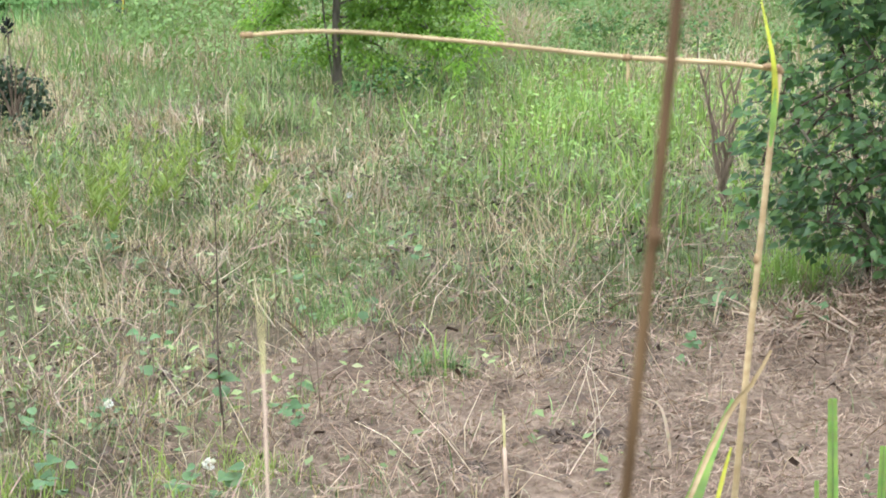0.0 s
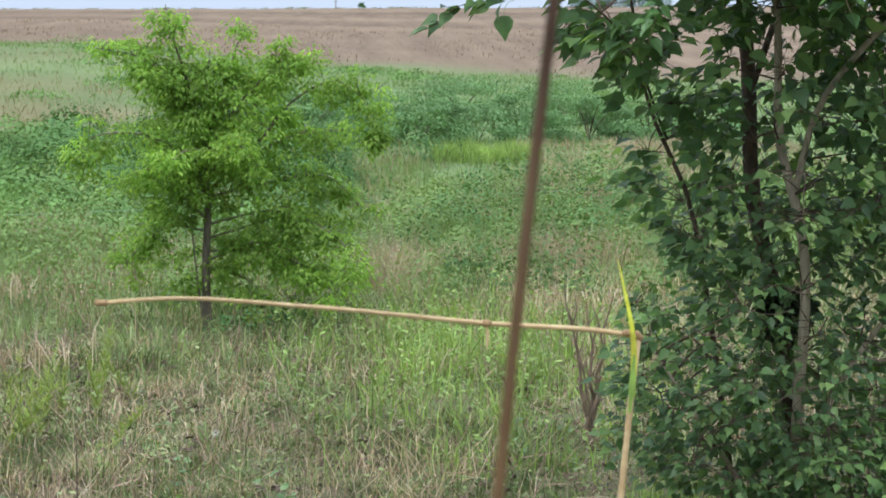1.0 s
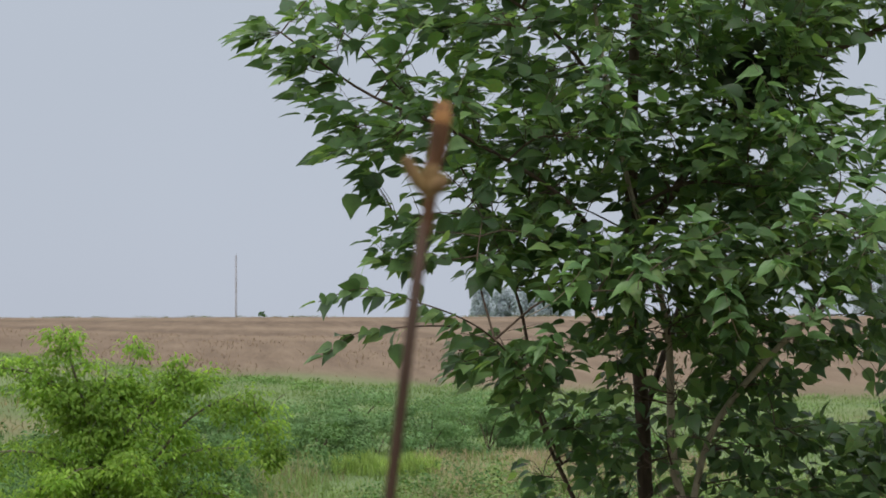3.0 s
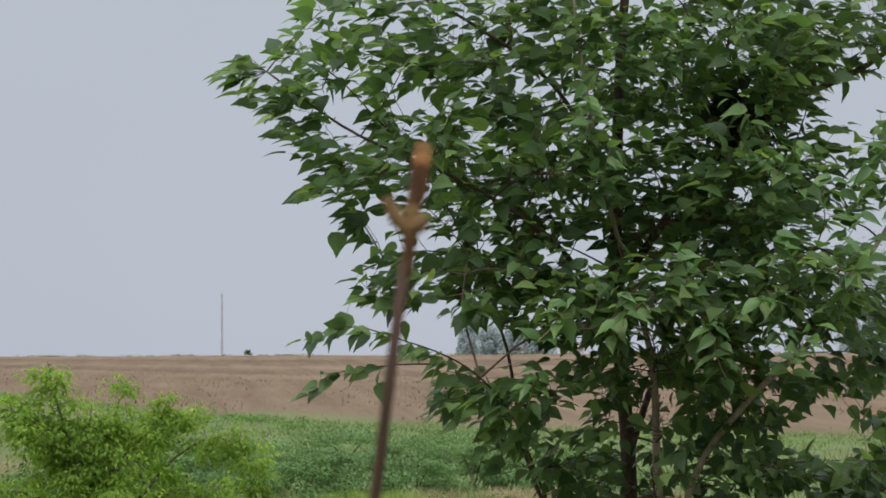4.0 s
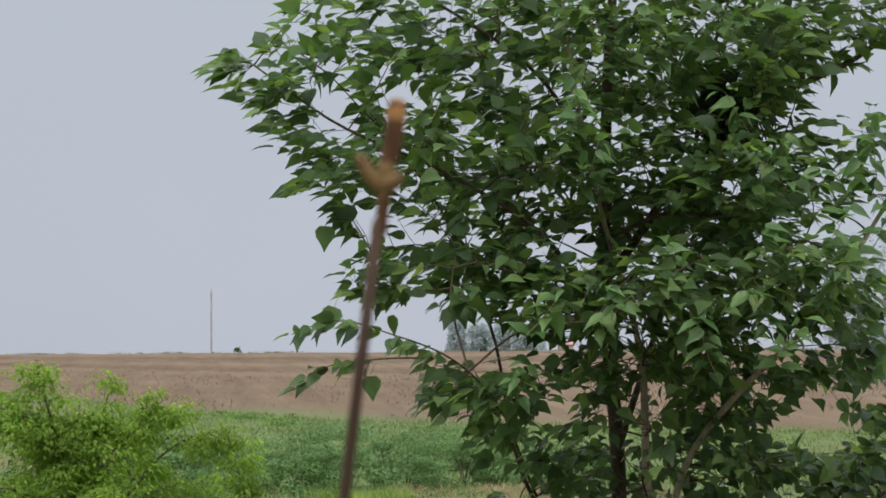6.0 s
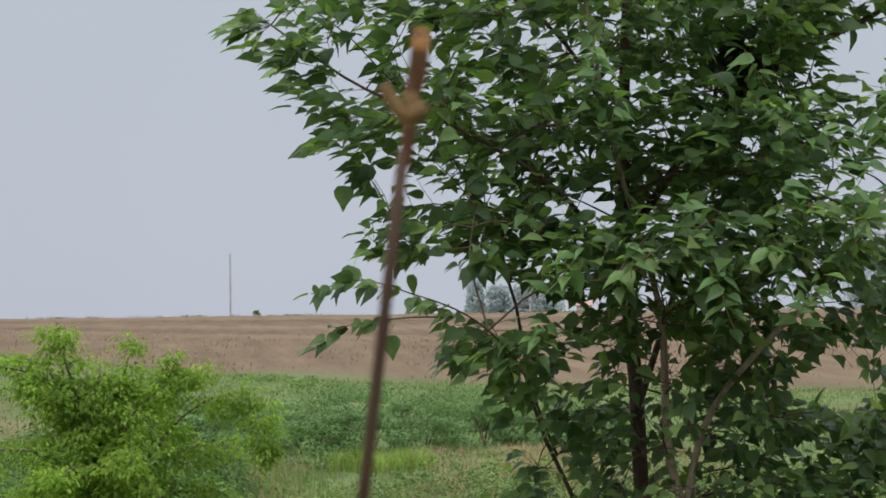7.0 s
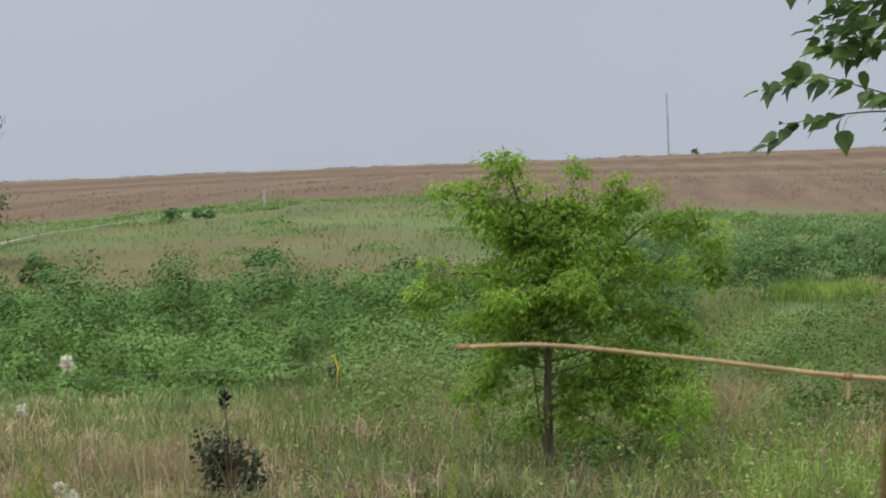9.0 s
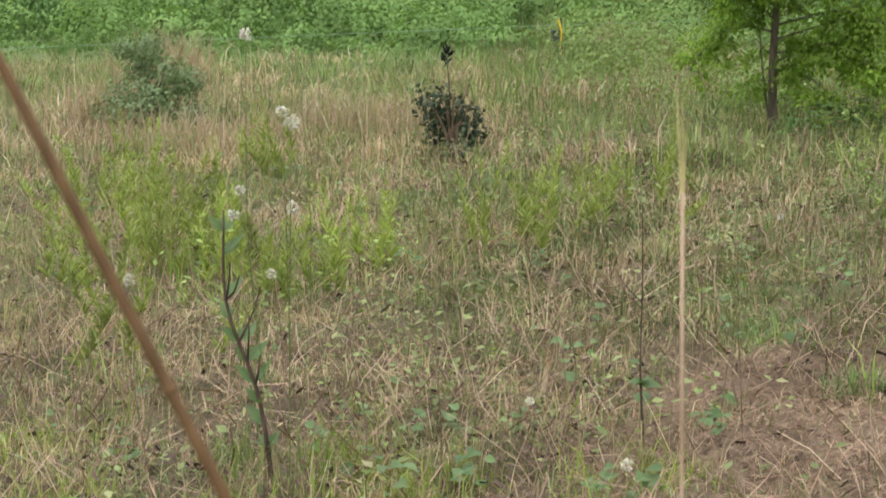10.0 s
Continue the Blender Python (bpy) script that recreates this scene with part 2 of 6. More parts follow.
MATTED = leaf_mat("matted_grass", [(0, (0.07, 0.085, 0.035)), (0.5, (0.115, 0.15, 0.055)), (0.85, (0.17, 0.21, 0.085)), (1, (0.25, 0.20, 0.13))], 0.75, 0.15, 0.3, patch=0.3, vary=(0.45, 1.4))
PLUME = leaf_mat("pale_plume", [(0, (0.33, 0.235, 0.165)), (0.5, (0.46, 0.35, 0.26)), (1, (0.58, 0.47, 0.36))], 0.8, 0.15, 0.3, patch=1.0)
DULL = leaf_mat("dull_pasture_grass", [(0, (0.15, 0.135, 0.07)), (0.5, (0.215, 0.185, 0.10)), (1, (0.27, 0.225, 0.13))], 0.75, 0.2, 0.25, patch=2.5, vary=(0.55, 1.4))
STUBBLE = leaf_mat("ripe_stubble", [(0, (0.145, 0.103, 0.069)), (0.6, (0.20, 0.142, 0.097)), (1, (0.255, 0.187, 0.131))], 0.85, 0.08, 0.2, patch=6.0)
PASTURE = leaf_mat("pasture_green", [(0, (0.14, 0.198, 0.070)), (0.5, (0.16, 0.222, 0.080)), (1, (0.185, 0.245, 0.092))], 0.85, 0.08, 0.3, patch=1.5, vary=(0.55, 1.4))
# dark soil colour that stands in for shade in the thatch's hollows
HOLLOW_DARK = bark_mat("hollow_dark_soil", (0.035, 0.025, 0.02), (0.11, 0.08, 0.062), 0.02, 0.95, (1, 1, 1))
STALK_TIP = bark_mat("stalk_bud", (0.105, 0.058, 0.028), (0.26, 0.165, 0.07), 0.004, 0.75)
STRAW = bark_mat("straw_cane", (0.36, 0.235, 0.115), (0.52, 0.375, 0.21), 0.01, 0.6, (0.3, 1, 1), 0.2, 0.15)
STRAW_NODE = bark_mat("cane_node", (0.15, 0.08, 0.04), (0.40, 0.26, 0.13), 0.004, 0.7)
POLEWOOD = bark_mat("weathered_pole", (0.33, 0.33, 0.36), (0.43, 0.425, 0.46), 0.3, 0.9)
METAL_POST = bark_mat("post_steel", (0.03, 0.035, 0.03), (0.07, 0.07, 0.06), 0.02, 0.6)
YELLOW = bark_mat("yellow_plastic", (0.55, 0.36, 0.02), (0.72, 0.50, 0.06), 0.01, 0.5)
WIRE = bark_mat("fence_twine", (0.17, 0.26, 0.17), (0.25, 0.35, 0.24), 0.02, 0.5)
GREYLEAF = leaf_mat("grey_green_leaf", [(0, (0.14, 0.195, 0.098)), (1, (0.20, 0.265, 0.14))], 0.7, 0.2, 0.3)
SHRUBDARK = leaf_mat("shrub_dark_leaf", [(0, (0.026, 0.039, 0.023)), (1, (0.066, 0.088, 0.05))], 0.7, 0.2, 0.15)
OLIVE = leaf_mat("mixed_undergrowth", [(0, (0.12, 0.10, 0.065)), (0.3, (0.15, 0.17, 0.08)), (0.6, (0.28, 0.235, 0.16)), (0.8, (0.12, 0.165, 0.065)), (1, (0.40, 0.34, 0.24))], 0.75, 0.2, 0.2, patch=0.3, vary=(0.4, 1.5))
PETAL = leaf_mat("white_petal", [(0, (0.48, 0.45, 0.43)), (1, (0.68, 0.65, 0.62))], 0.7, 0.2, 0.3)
BLADE_GREEN = leaf_mat("wide_blade", [(0, (0.17, 0.26, 0.06)), (1, (0.25, 0.36, 0.10))], 0.45, 0.35, 0.35, patch=0.05)
BLADE_YELLOW = leaf_mat("yellowing_blade", [(0, (0.42, 0.42, 0.04)), (1, (0.55, 0.52, 0.08))], 0.5, 0.3, 0.35, patch=0.03)
TRACK = bark_mat("pale_track", (0.21, 0.21, 0.16), (0.36, 0.34, 0.28), 0.4, 0.95)
WALLPAINT = bark_mat("farm_wall", (0.45, 0.42, 0.42), (0.6, 0.56, 0.55), 1.0, 0.9)
ROOFRED = bark_mat("farm_roof", (0.38, 0.20, 0.20), (0.5, 0.28, 0.27), 1.0, 0.9)


# ---- mesh tools ----
class Soup:
    """Collects triangles, many at a time."""

    def __init__(self):
        self.v, self.f, self.n = [], [], 0

    def add(self, v, f):
        v, f = np.asarray(v, float).reshape(-1, 3), np.asarray(f, int).reshape(-1, 3)
        self.v.append(v)
        self.f.append(f + self.n)
        self.n += len(v)

    def mesh(self, name, mat, smooth=False):
        v, f = np.concatenate(self.v), np.concatenate(self.f)
        me = bpy.data.meshes.new(name)
        me.vertices.add(len(v))
        me.vertices.foreach_set("co", v.astype(np.float32).ravel())
        me.loops.add(len(f) * 3)
        me.loops.foreach_set("vertex_index", f.astype(np.int32).ravel())
        me.polygons.add(len(f))
        me.polygons.foreach_set("loop_start", np.arange(0, len(f) * 3, 3, dtype=np.int32))
        me.polygons.foreach_set("use_smooth", np.full(len(f), smooth))
        me.update(calc_edges=True)
        me.materials.append(mat)
        return me


def part(name, soup, mat, parent, label="", smooth=False):
    """One mesh object under a thing or a part; the soup is in the thing's own space."""
    ob = new(name, soup.mesh(name, mat, smooth))
    ob.parent = parent
    return tagged(ob, label) if label else ob


def thing(name, place, label, category, group="", kind=""):
    ob = new(name)
    ob.location = place
    return tagged(ob, label, category, group, kind)


def stuff(name, soup, mat, label, category, smooth=False):
    return tagged(new(name, soup.mesh(name, mat, smooth)), label, category, kind="stuff")


def unit(a):
    return a / (np.linalg.norm(a, axis=-1, keepdims=True) + 1e-9)


def tube(soup, pts, radii, sides=6, cap=True):
    """A round branch along the points, tapering through the radii."""
    pts, n = np.asarray(pts, float), len(pts)
    radii = np.interp(np.linspace(0, 1, n), np.linspace(0, 1, len(radii)), radii)
    tan = unit(np.gradient(pts, axis=0))
    ref = np.array([0.31, 0.87, 0.38])
    a = unit(np.cross(tan, ref))
    b = np.cross(tan, a)
    ang = np.linspace(0, 2 * np.pi, sides, endpoint=False)
    ring = pts[:, None] + radii[:, None, None] * (np.cos(ang)[None, :, None] * a[:, None] + np.sin(ang)[None, :, None] * b[:, None])
    v = ring.reshape(-1, 3)
    i, j = np.meshgrid(np.arange(n - 1), np.arange(sides), indexing="ij")
    p, q = (i * sides + j).ravel(), (i * sides + (j + 1) % sides).ravel()
    f = np.concatenate([np.stack([p, q, q + sides], 1), np.stack([p, q + sides, p + sides], 1)])
    if cap:
        v = np.concatenate([v, pts[:1], pts[-1:]])
        k = np.arange(sides)
        k2 = (k + 1) % sides
        f = np.concatenate([f, np.stack([k2, k, np.full(sides, n * sides)], 1), np.stack([k, k2, np.full(sides, 0)], 1)[:, :2].repeat(1, 0) @ np.eye(2, 3, dtype=int) + np.stack([np.full(sides, (n - 1) * sides)] * 2 + [np.full(sides, n * sides + 1)], 1)])
    soup.add(v, f)


def curve(pts, n=12):
    """A smooth run of n points through a few."""
    pts = np.asarray(pts, float)
    if len(pts) == 2:
        return pts[0] + np.linspace(0, 1, n)[:, None] * (pts[1] - pts[0])
    d = np.r_[0, np.cumsum(np.linalg.norm(np.diff(pts, axis=0), axis=1))]
    d /= d[-1]
    m = np.gradient(pts, d, axis=0)
    u = np.linspace(0, 1, n)
    k = np.clip(np.searchsorted(d, u, side="right") - 1, 0, len(pts) - 2)
    h = (d[k + 1] - d[k])[:, None]
    s = ((u - d[k]) / (d[k + 1] - d[k]))[:, None]
    return ((2 * s**3 - 3 * s**2 + 1) * pts[k] + (s**3 - 2 * s**2 + s) * h * m[k] + (-2 * s**3 + 3 * s**2) * pts[k + 1] + (s**3 - s**2) * h * m[k + 1])


# a pointed, heart-shaped leaf, folded along its rib: across, along, up
LEAF_V = np.array([(0, 0, 0), (0, 0.33, -0.01), (0, 0.66, -0.06), (0, 1.06, -0.20),
                   (-0.24, 0.03, 0.05), (-0.39, 0.25, 0.08), (-0.34, 0.50, 0.05), (-0.15, 0.77, -0.05),
                   (0.24, 0.03, 0.05), (0.39, 0.25, 0.08), (0.34, 0.50, 0.05), (0.15, 0.77, -0.05)])
LEAF_F = np.array([(0, 5, 4), (0, 1, 5), (1, 6, 5), (1, 2, 6), (2, 7, 6), (2, 3, 7),
                   (0, 8, 9), (0, 9, 1), (1, 9, 10), (1, 10, 2), (2, 10, 11), (2, 11, 3)])
# a narrow leaflet
SLIM_V = np.array([(0, 0, 0), (-0.17, 0.4, 0.04), (0, 0.45, -0.02), (0.17, 0.4, 0.04), (0, 1.0, -0.10)])
SLIM_F = np.array([(0, 2, 1), (0, 3, 2), (1, 2, 4), (2, 3, 4)])


# a plain small leaf for growth farther off
FAR_V = np.array([(0, 0, 0), (-0.2, 0.45, 0.06), (0.2, 0.45, 0.06), (0, 1.0, -0.1)])
FAR_F = np.array([(0, 2, 1), (1, 2, 3)])


def leaves(soup, at, along, up, size, v=LEAF_V, f=LEAF_F, width=None):
    """Leaves at many places, each with its own direction, face and size."""
    at, along = np.asarray(at, float), unit(np.asarray(along, float))
    side = unit(np.cross(along, up))
    nrm = np.cross(side, along)
    size = np.asarray(size, float)[:, None, None]
    w = 1.0 if width is None else np.asarray(width, float)[:, None, None]
    pts = at[:, None] + size * (v[None, :, 0:1] * w * side[:, None] + v[None, :, 1:2] * along[:, None] + v[None, :, 2:3] * nrm[:, None])
    idx = f[None] + (np.arange(len(at)) * len(v))[:, None, None]
    soup.add(pts, idx)


def blades(soup, rng, xy, z, height, width, lean=0.35, droop=0.5):
    """Grass blades: tapered, leaning and curved strips."""
    n = len(xy)
    th, ln = rng.uniform(0, 2 * np.pi, n), np.abs(rng.normal(0, lean, n))
    d = np.stack([np.cos(th), np.sin(th), np.zeros(n)], 1)
    face = rng.uniform(0, 2 * np.pi, n)
    s = np.stack([np.cos(face), np.sin(face), np.zeros(n)], 1) * (np.asarray(width) * np.ones(n))[:, None] / 2
    h = (np.asarray(height) * np.ones(n))[:, None]
    base = np.c_[xy, z - 0.01]
    up = np.array([0, 0, 1.0])
    t1, t2 = ln[:, None], (ln + droop * rng.uniform(0, 1.6, n))[:, None]
    mid = base + h * 0.55 * (np.cos(t1) * up + np.sin(t1) * d)
    tip = mid + h * 0.45 * (np.cos(t2) * up + np.sin(t2) * d)
    v = np.stack([base - s, base + s, mid + 0.8 * s, mid - 0.8 * s, tip], 1)
    f = np.array([(0, 1, 2), (0, 2, 3), (3, 2, 4)])[None] + (np.arange(n) * 5)[:, None, None]
    soup.add(v, f)


# ---- the lie of the land ----
def step(a, b, x):
    s = np.clip((x - a) / (b - a), 0, 1)
    return s * s * (3 - 2 * s)


WAVES = np.random.RandomState(5).uniform(0, 6.28, (10, 4))


def lumps(x, y, size):
    out = 0 * x
    for k, (a, p, q, r) in enumerate(WAVES):
        w = 6.28 / (size * (0.6 + 0.13 * k))
        out = out + np.sin(w * (x * math.cos(a) + y * math.sin(a)) + p)
    return out / 5.0


def rise(x, y):
    """Height of the foot of the ripe field above the near ground, by direction."""
    az = np.degrees(np.arctan2(x, np.maximum(y, 1)))
    el = np.interp(az, [-25, -17.8, -11, -6.7, 0, 6, 15.6, 25], [0.0, 0.1, 0.5, 0.48, -0.2, -0.57, -0.9, -1.0])
    return 1.6 + 80 * np.tan(np.radians(el))


def land(x, y):
    x, y = np.asarray(x, float), np.asarray(y, float)
    foot = rise(x, y)
    z = foot * step(16, 82, y) ** 1.2
    s2 = np.clip((y - 80) / 198, 0, 1)
    z = z + (8.44 - foot) * (1 - (1 - s2) ** 1.1)
    z = z - 0.03 * np.clip(y - 278, 0, 700)
    near = 1 - step(14, 30, y)
    z = z + near * (0.030 * lumps(x, y, 0.45) + 0.018 * lumps(x - 2, y, 0.22) + 0.03 * lumps(x + 3, y, 2.2)) * step(2.0, 4.2, y)
    return z + (1 - near) * 0.06 * lumps(x, y, 9.0) * (1 - step(60, 90, y)) + 0.05 * lumps(x, y, 14.0) * step(150, 270, y)


def dryness(x, y):
    """Dry patches of the rough pasture: mostly on the left, below the ripe field."""
    left = 1 - step(-10, -3, np.degrees(np.arctan2(x, np.maximum(y, 1))))
    return np.clip(0.08 + 0.42 * left + 0.8 * lumps(0.5 * x, 0.6 * y, 9.0), 0, 1) * step(30, 40, y) * (1 - step(62, 74, y + 4 * lumps(x, y, 11.0)))


def bare(x, y):
    """Where the ground lies nearly bare under thatch: 1 there, 0 in the grass."""
    edge = 6.45 + 0.4 * lumps(x, y, 1.7)
    left = -0.50 + 0.3 * lumps(x + 9, y, 1.1)
    return (1 - step(edge - 0.4, edge + 0.5, y)) * step(left - 0.5, left + 0.35, x + 0.12 * (y - 5))


def spaced(lo, fine_lo, fine_hi, hi, fine, grow=1.13):
    mids = list(np.arange(fine_lo, fine_hi, fine))
    up, s = [fine_hi], fine
    while up[-1] < hi:
        s *= grow
        up.append(up[-1] + s)
    dn, s = [fine_lo], fine
    while dn[-1] > lo:
        s *= grow
        dn.append(dn[-1] - s)
    return np.array(sorted(set(dn[1:] + mids + up)))


gx, gy = spaced(-3000, -5, 3.5, 3000, 0.11, 1.10), spaced(-1500, 4.2, 12, 4200, 0.12, 1.055)
GX, GY = np.meshgrid(gx, gy, indexing="ij")
GZ = land(GX, GY)
gs = Soup()
ni, nj = GX.shape
ii, jj = np.meshgrid(np.arange(ni - 1), np.arange(nj - 1), indexing="ij")
k0 = (ii * nj + jj).ravel()
gs.add(np.stack([GX.ravel(), GY.ravel(), GZ.ravel()], 1), np.concatenate([np.stack([k0, k0 + nj, k0 + nj + 1], 1), np.stack([k0, k0 + nj + 1, k0 + 1], 1)]))
ground = tagged(new("ground", gs.mesh("ground", GROUND, True)), "brown and green meadow ground rising to a ripe field", "ground", kind="structure")
ragged = 5 * lumps(GX, GY, 17.0) + 3 * lumps(GX, GY, 5.0)
field = step(75, 95, GY + 0.6 * ragged) * (GY < 320)
covered = (1 - bare(GX, GY) * step(3.6, 4.6, GY)) * np.clip(0.5 + 0.35 * lumps(GX, GY, 0.8), 0.1, 0.8) * (1 - 0.85 * step(3.6, 4.3, GY) * (1 - step(6.2, 8.0, GY)))
green = np.maximum(step(8, 17, GY + 0.15 * ragged), covered) * (1 - field)
dry = dryness(GX, GY)
attr = ground.data.color_attributes.new("cover", "FLOAT_COLOR", "POINT")
dark_soil = (1 - bare(GX, GY)) * (1 - step(12, 18, GY))
cov = np.stack([field, green, dry, dark_soil], -1).reshape(-1, 4)
attr.data.foreach_set("color", cov.astype(np.float32).ravel())


# ---- ground plants ----
def scatter(rng, n, y0, y1, a0=-26.0, a1=21.0, power=1.0):
    """Places in the wedge of land in front, by distance and direction in degrees."""
    y = (rng.uniform(0, 1, n) * (y1 ** (power + 1) - y0 ** (power + 1)) + y0 ** (power + 1)) ** (1 / (power + 1))
    a = np.radians(rng.uniform(a0, a1, n))
    return np.stack([y * np.tan(a), y], 1)


def keep(rng, xy, weight):
    return xy[rng.uniform(0, 1, len(xy)) < weight(xy[:, 0], xy[:, 1])]


def straw(s, rng, xy, lo, hi, wlo, whi, lift):
    """Straws lying about: thin bent strips, nearly flat."""
    n = len(xy)
    th, tilt = rng.uniform(0, 6.28, n), rng.normal(0.06, 0.2, n)
    d = np.stack([np.cos(th) * np.cos(tilt), np.sin(th) * np.cos(tilt), np.sin(tilt)], 1)
    sd = np.stack([-np.sin(th), np.cos(th), rng.normal(0, 0.6, n)], 1)
    L, w = rng.uniform(lo, hi, n)[:, None], rng.uniform(wlo, whi, n)[:, None]
    c = np.c_[xy, land(xy[:, 0], xy[:, 1]) + rng.uniform(0.0, 1.0, n) ** 2 * lift]
    bend = np.c_[rng.normal(0, 0.01, (n, 2)), rng.uniform(0, 0.02, n)]
    v = np.stack([c - d * L / 2 - sd * w / 2, c - d * L / 2 + sd * w / 2, c + bend + sd * w / 2, c + bend - sd * w / 2, c + d * L / 2], 1)
    s.add(v, np.array([(0, 1, 2), (0, 2, 3), (3, 2, 4)])[None] + (np.arange(n) * 5)[:, None, None])


def tufts(s, rng, xy, per, radius, height, width, lean=0.45, droop=0.7):
    """Tufts of blades round each place; every tuft has a height of its own."""
    m = len(xy)
    own = rng.uniform(0.55, 1.35, m)
    off = rng.normal(0, 1, (m, per, 2)) * (radius * own)[:, None, None]
    p = (xy[:, None] + off).reshape(-1, 2)
    h = np.repeat(own * (np.asarray(height) * np.ones(m)), per) * rng.uniform(0.45, 1.1, m * per)
    w = rng.uniform(width[0], width[1], m * per) * np.clip(p[:, 1] / 8, 0.8, 1.5)
    blades(s, rng, p, land(p[:, 0], p[:, 1]), h, w, lean, droop)


def clump_leaves(s, rng, cx, cy, r, h, k, size):
    """Leafy mounds of growth: centres, radius, height, leaves each and leaf size."""
    m = len(cx)
    cz = land(cx, cy)
    d = unit(rng.normal(0, 1, (m, k, 3)))
    d[..., 2] = np.abs(d[..., 2])
    ph = rng.uniform(0, 6.28, (m, 1, 1))
    rad = rng.uniform(0.72, 1.0, (m, k, 1)) * (1 + 0.16 * np.sin(5 * d[..., :1] + ph) + 0.16 * np.sin(6 * d[..., 1:2] + 2 * ph) + 0.08 * np.sin(9 * d[..., 2:] + ph))
    at = np.stack([cx[:, None] + d[..., 0] * rad[..., 0] * r[:, None], cy[:, None] + d[..., 1] * rad[..., 0] * r[:, None], cz[:, None] + d[..., 2] * rad[..., 0] * h[:, None]], -1)
    al = rng.normal(0, 1.0, d.shape)
    al = al - 0.9 * (al * d).sum(-1, keepdims=True) * d + 0.25 * d
    al[..., 2] -= 0.35
    up = 0.3 * np.array([0, 0, 1.0]) + 1.0 * d + rng.normal(0, 0.2, d.shape)
    sz = np.broadcast_to(size[:, None], (m, k)) * rng.uniform(0.6, 1.2, (m, k))
    leaves(s, at.reshape(-1, 3), al.reshape(-1, 3), up.reshape(-1, 3), sz.ravel(), FAR_V, FAR_F, rng.uniform(1.6, 2.6, m * k))


def near_plants():
    rng = np.random.RandomState(11)
    s = Soup()
    xy = keep(rng, scatter(rng, 190000, 4.3, 12.0, power=0.3), lambda x, y: 0.25 + 0.75 * bare(x, y))
    straw(s, rng, xy, 0.02, 0.09, 0.0008, 0.0024, 0.04)
    stuff("thatch", s, THATCH, "pinkish tan mown thatch lying on the soil", "thatch")

    s = Soup()
    xy = keep(rng, scatter(rng, 6200, 4.3, 17.5), lambda x, y: (1 - 0.92 * bare(x, y)) * np.clip(0.45 + 1.3 * lumps(x, y, 1.3) + 0.25 * (x < -1), 0.03, 1) * (1 - 0.75 * np.exp(-((x + 0.35) / 0.9) ** 2 - ((y - 8.6) / 1.8) ** 2)))
    tall = np.clip(0.45 + 0.6 * lumps(xy[:, 0] + 7, xy[:, 1], 2.6), 0, 1) * step(6.0, 10, xy[:, 1] - 0.9 * xy[:, 0])
    tufts(s, rng, xy, 17, 0.07, 0.09 + 0.12 * tall, (0.003, 0.007), 0.95, 1.0)
    stuff("dry_grass", s, DRY, "short dry tan grass mixed through the meadow", "grass")

    s = Soup()
    xy = keep(rng, scatter(rng, 7600, 4.3, 18.0), lambda x, y: (1 - 0.93 * bare(x, y)) * np.clip(0.5 - 1.3 * lumps(x, y, 1.3) + 0.05 * (y - 9) + 0.3 * (x < -1.2) * (y < 5.4), 0.03, 1))
    tufts(s, rng, xy, 12, 0.055, 0.085 + 0.010 * np.clip(xy[:, 1] - 7, 0, 10), (0.0035, 0.009), 0.8, 0.9)
    stuff("green_grass", s, GRASS, "short dull green meadow grass", "grass")

    s = Soup()
    xy = keep(rng, scatter(rng, 62000, 4.3, 16.5, power=0.6), lambda x, y: (1 - 0.85 * bare(x, y)) * np.clip(0.65 + 0.6 * lumps(x - 3, y, 0.8), 0.1, 1))
    n = len(xy)
    blades(s, rng, xy, land(xy[:, 0], xy[:, 1]), rng.uniform(0.03, 0.10, n), rng.uniform(0.003, 0.008, n) * np.clip(xy[:, 1] / 8, 0.8, 1.8), 0.9, 0.7)
    stuff("undergrowth", s, OLIVE, "matted olive and tan undergrowth of the meadow", "grass")

    s = Soup()
    xy = keep(rng, scatter(rng, 26000, 4.3, 13.0, power=0.5), lambda x, y: (1 - 0.93 * bare(x, y)) * np.clip(0.5 + 0.7 * lumps(x + 1, y, 1.2), 0.05, 1))
    n = len(xy)
    th, tilt = rng.uniform(0, 6.28, n), rng.uniform(-0.1, 1.0, n)
    L = rng.uniform(0.06, 0.22, n)
    d = np.stack([np.cos(th) * np.cos(tilt), np.sin(th) * np.cos(tilt), np.sin(tilt)], 1) * L[:, None]
    c = np.c_[xy, land(xy[:, 0], xy[:, 1]) + rng.uniform(0.0, 0.05, n)]
    w = np.stack([np.sin(th), -np.cos(th), 0.6 * rng.normal(0, 1, n)], 1) * rng.uniform(0.0010, 0.0021, n)[:, None]
    mid = c + 0.5 * d + rng.normal(0, 0.008, (n, 3))
    v = np.stack([c - w, c + w, mid + w, mid - w, c + d], 1)
    s.add(v, np.array([(0, 1, 2), (0, 2, 3), (3, 2, 4)])[None] + (np.arange(n) * 5)[:, None, None])
    stuff("lodged_straw", s, THATCH, "lodged pale straws leaning in all directions", "straw")

    # close straw and grass on the near left
    for mat, label, amount, low, high in ((DRY, "crossing dry straw-coloured grass close to the ground", 2300, 0.05, 0.17), (GRASS, "short green grass blades among straw", 1100, 0.06, 0.15), (OLIVE, "matted dull undergrowth among straw", 1500, 0.03, 0.09)):
        s = Soup()
